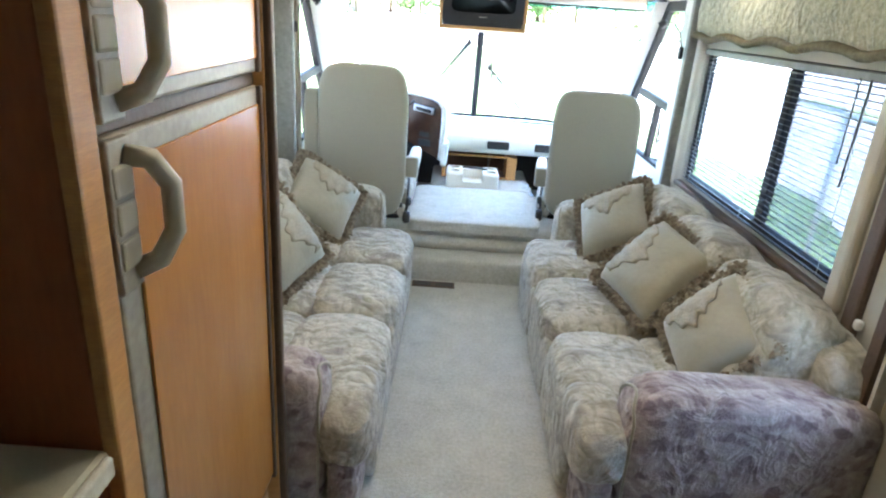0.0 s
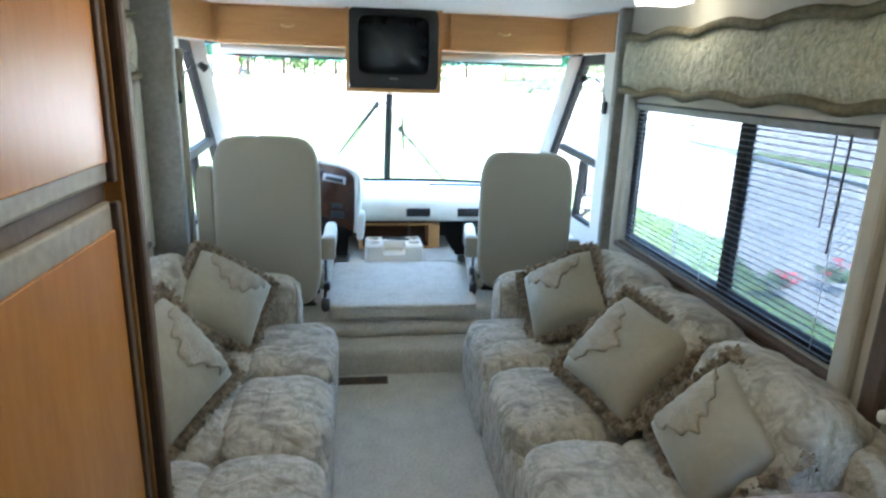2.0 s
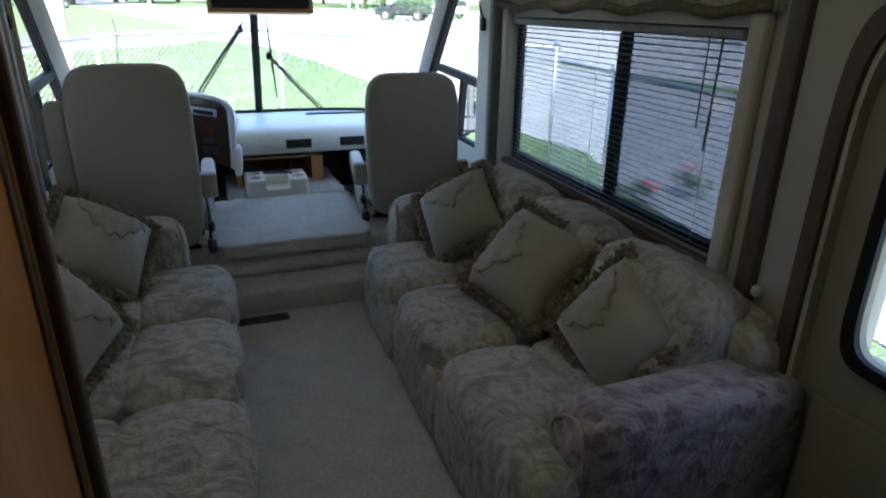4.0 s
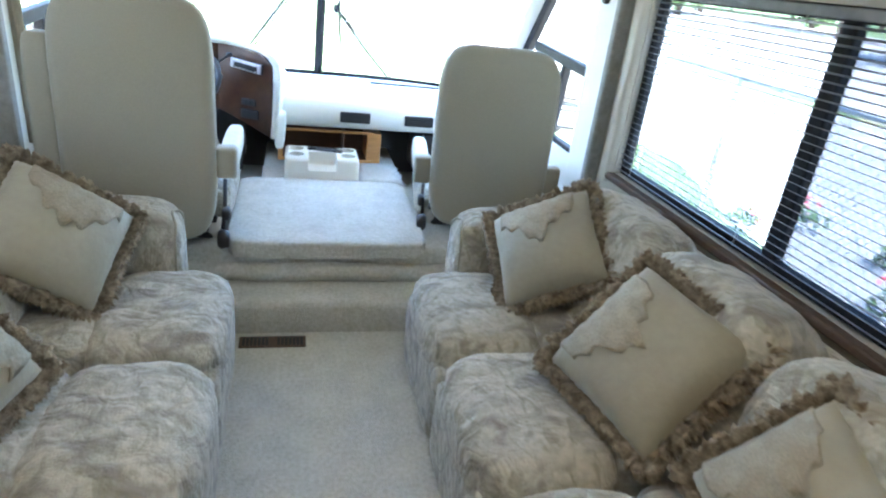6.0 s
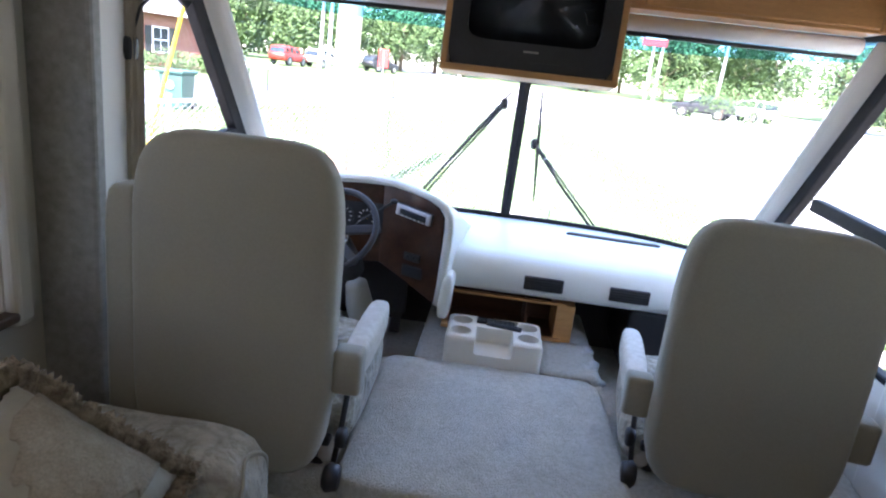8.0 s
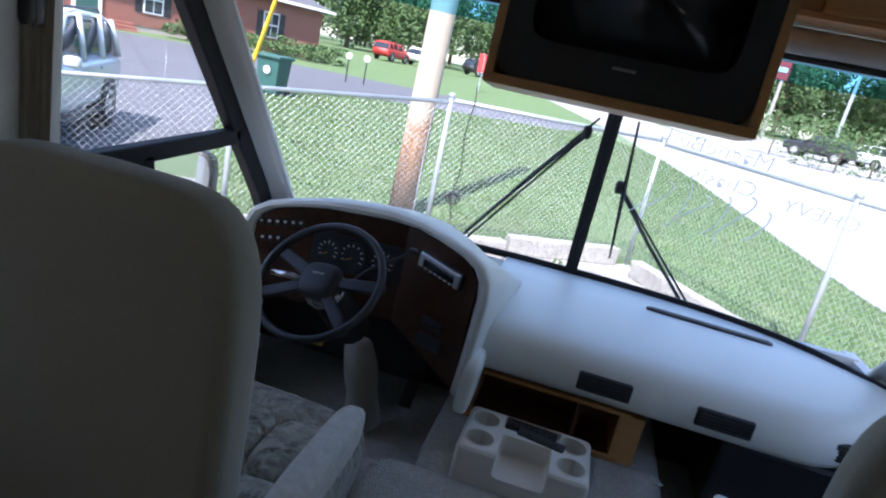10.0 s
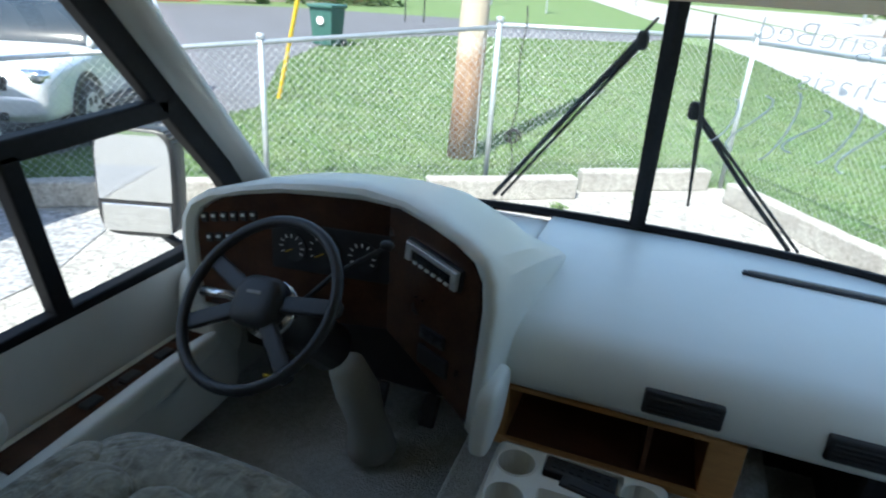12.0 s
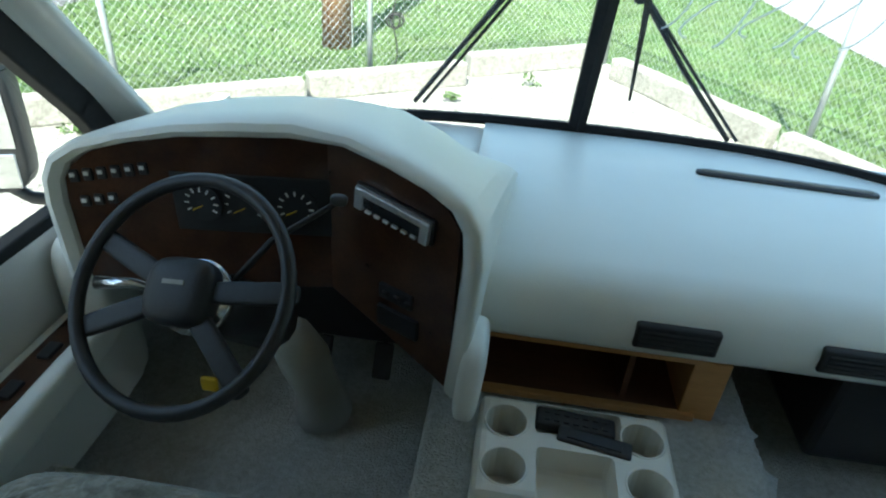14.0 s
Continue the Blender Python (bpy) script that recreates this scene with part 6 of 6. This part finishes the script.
base_trees = [tree((-36, 62, G + climb(62)), 11, 41), tree((-24, 84, G + climb(84)), 13, 42), tree((22, 96, G + climb(96)), 12, 43)]
rnd = random.Random(9)
spots = [(-52, 40), (-46, 52), (-42, 72), (-33, 80), (-15, 92), (-30, 96), (-7, 104), (3, 108), (12, 100), (31, 92), (40, 84), (49, 76), (57, 66), (27, 104), (-20, 106), (36, 60), (44, 48), (50, 36), *[(112 * math.sin(radians(a)) + 4, 112 * math.cos(radians(a)) + 6 * math.sin(a)) for a in range(-44, 46, 4)], (24, 8), (28, 16), (30, 2), (27, -6), (33, 26)]
for i, (x, y) in enumerate(spots):
    ob = copy_thing(base_trees[i % 3], pose(x, y, G + climb(y), 0, 0, rnd.uniform(0, 360)))

# roadside signs and poles
t = thing("roadside_sign", (12.5, 62, G + climb(62)), "tall red and white roadside sign on a pole", "sign")
part("pole", tube([(0, 0, 0), (0, 0, 7.5)], 0.12, 8), GALV, t)
part("panel", boxed((2.2, 0.25, 1.6), (0, 0, 6.2), 0.05), RED, t)
part("text_band", boxed((1.8, 0.04, 0.35), (0, -0.14, 6.2), 0.01), WHITE, t)
t = thing("roadside_sign", (-8.5, 46, G + climb(46)), "red upright banner sign on the verge", "sign")
part("pole", tube([(0, 0, 0), (0, 0, 2.4)], 0.05, 8), GALV, t)
part("panel", boxed((0.7, 0.08, 1.2), (0, 0, 1.9), 0.02), RED, t)
for x, y, h in ((-17, 60, 9), (-15.5, 62, 9), (-5, 70, 9), (15, 70, 9), (20, 66, 8), (-14.0, 52, 6)):
    t = thing("utility_pole", (x, y, G + climb(y)), "pale far utility pole along the road", "utility pole")
    part("shaft", tube([(0, 0, 0), (0.1, 0, h)], 0.16, 8, radii=[0.18, 0.13]), GALV if h < 9 else CONCRETE, t)
    part("cross_arm", boxed((1.6, 0.1, 0.1), (0.1, 0, h - 0.5), 0.01), BARK, t)

# flowers by the roadside fence, beside the window
rnd = random.Random(3)
for i, p in enumerate((Vector((4.1, 6.5, G)), Vector((4.95, 6.7, G)), Vector((5.0, 5.7, G)), Vector((4.2, 4.9, G)))):
    t = thing("flowering_plant", (p.x, p.y, G), "low plant with red flowers by the fence", "plant", "flowering plants")
    leaf_crown("foliage", t, (0.2, 0.2, 0.15), 110, i, 0.04, LEAVES, (0, 0, 0.16), 4)
    leaf_crown("blossoms", t, (0.16, 0.16, 0.1), 26, 50 + i, 0.035, FLOWER, (0, 0, 0.28), 4)

# grass blades on the near lawn
def within(p, line):
    inside = False
    for (ax, ay), (bx, by) in zip(line, line[1:] + line[:1]):
        if (ay > p.y) != (by > p.y) and p.x < ax + (bx - ax) * (p.y - ay) / (by - ay):
            inside = not inside
    return inside


rnd = random.Random(11)
vs, fs = [], []
while len(fs) < 100000:
    s, d = rnd.uniform(-10, 14), rnd.uniform(0.01, 1) ** 1.6 * 26
    if s > 3.1:
        d -= 7.0
    p = FP + FDIR * s - FNRM * (d + 0.05)
    if within(p, LOT_LINE) or within(p, ROAD_LINE):
        continue
    a, hh, w = rnd.uniform(0, 6.28), rnd.uniform(0.03, 0.085), 0.006 + 0.0013 * abs(d)
    gz = G + climb(p.y)
    k = len(vs)
    dx, dy = math.cos(a) * w, math.sin(a) * w
    vs.extend([(p.x - dx, p.y - dy, gz), (p.x + dx, p.y + dy, gz), (p.x + rnd.uniform(-0.03, 0.03), p.y + rnd.uniform(-0.03, 0.03), gz + hh)])
    fs.append((k, k + 1, k + 2))
me = bpy.data.meshes.new("grass")
me.from_pydata(vs, [], fs)
me.materials.append(BLADE)
tagged(new("grass", me), "short mown grass blades on the lawn", "grass", "", "stuff")
# weeds and stones on the gravel
vs, fs = [], []
for i in range(5200):
    s, d = rnd.uniform(-10, 3), rnd.uniform(0.3, 4.5)
    p = FP + FDIR * s + FNRM * d
    r = rnd.uniform(0.008, 0.028)
    k = len(vs)
    for q in range(4):
        a = q * 1.571 + rnd.random()
        vs.append((p.x + r * math.cos(a), p.y + r * math.sin(a), G + 0.004))
    vs.append((p.x, p.y, G + 0.006 + r * 0.7))
    fs.extend([(k + q, k + (q + 1) % 4, k + 4) for q in range(4)])
me = bpy.data.meshes.new("gravel_stones")
me.from_pydata(vs, [], fs)
me.materials.append(GRAVEL)
tagged(new("gravel_stones", me), "loose pale stones on the gravel lot", "gravel", "", "stuff")
for i, (s, d) in enumerate(((-2.6, 0.5), (-2.4, 0.35), (-0.9, 0.6), (0.6, 0.7), (1.6, 0.5))):
    p = FP + FDIR * s + FNRM * d
    t = thing("weed_tuft", (p.x, p.y, G), "small green weed tuft by the kerb", "weed", "weed tufts")
    leaf_crown("leaves", t, (0.13, 0.10, 0.07), 70, 70 + i, 0.022, BLADE, (0, 0, 0.05), 4)


# white marker writing on the outside of the windshield, read from the street
def writing(body, x, z, size, tilt=0.0):
    cu = bpy.data.curves.new("writing", "FONT")
    cu.body, cu.size, cu.extrude, cu.offset, cu.align_x = body, size, 0.0004, -0.0022, "CENTER"
    tmp = new("tmp", cu)
    bpy.context.view_layer.update()
    me = bpy.data.meshes.new_from_object(tmp.evaluated_get(bpy.context.evaluated_depsgraph_get()))
    bpy.data.objects.remove(tmp)
    v = (z - 0.69) / 1.05
    p = ws_point(x, v) + Vector((0, 0.012, 0))
    me.materials.clear()
    me.materials.append(CHALK)
    ob = new("window_writing", me)
    ob.matrix_world = Matrix.Translation(p) @ pose(0, 0, 0, 64, 0, 180 - 9 * x) @ pose(0, 0, 0, 0, 0, tilt)
    tagged(ob, "white marker writing on the windshield glass", "writing", "window writing")


writing("MagneBed", 0.40, 1.36, 0.095, 4)
writing("Chasis", 0.46, 1.245, 0.095, 4)
writing("CHEVY", 0.80, 1.215, 0.085, 4)
t = thing("window_strokes", tuple(ws_point(0.42, 0.42)), "large white marker strokes on the windshield glass", "writing")
rz = radians(-9 * 0.42)
for k in range(7):
    x0 = -0.24 + 0.075 * k
    hgt = 0.07 + 0.02 * (k % 3)
    pts = []
    for i in range(13):
        a = math.pi * i / 12
        px, pz = x0 + 0.03 * math.sin(a * (1 + k % 2)) + 0.02 * math.cos(a), hgt * math.cos(a)
        w = ws_point(0.42 + px, 0.42 + pz / 1.05) - ws_point(0.42, 0.42)
        pts.append(w + Vector((0, 0.012, 0)))
    part("stroke", tube(pts, 0.0034, 5), CHALK, t)
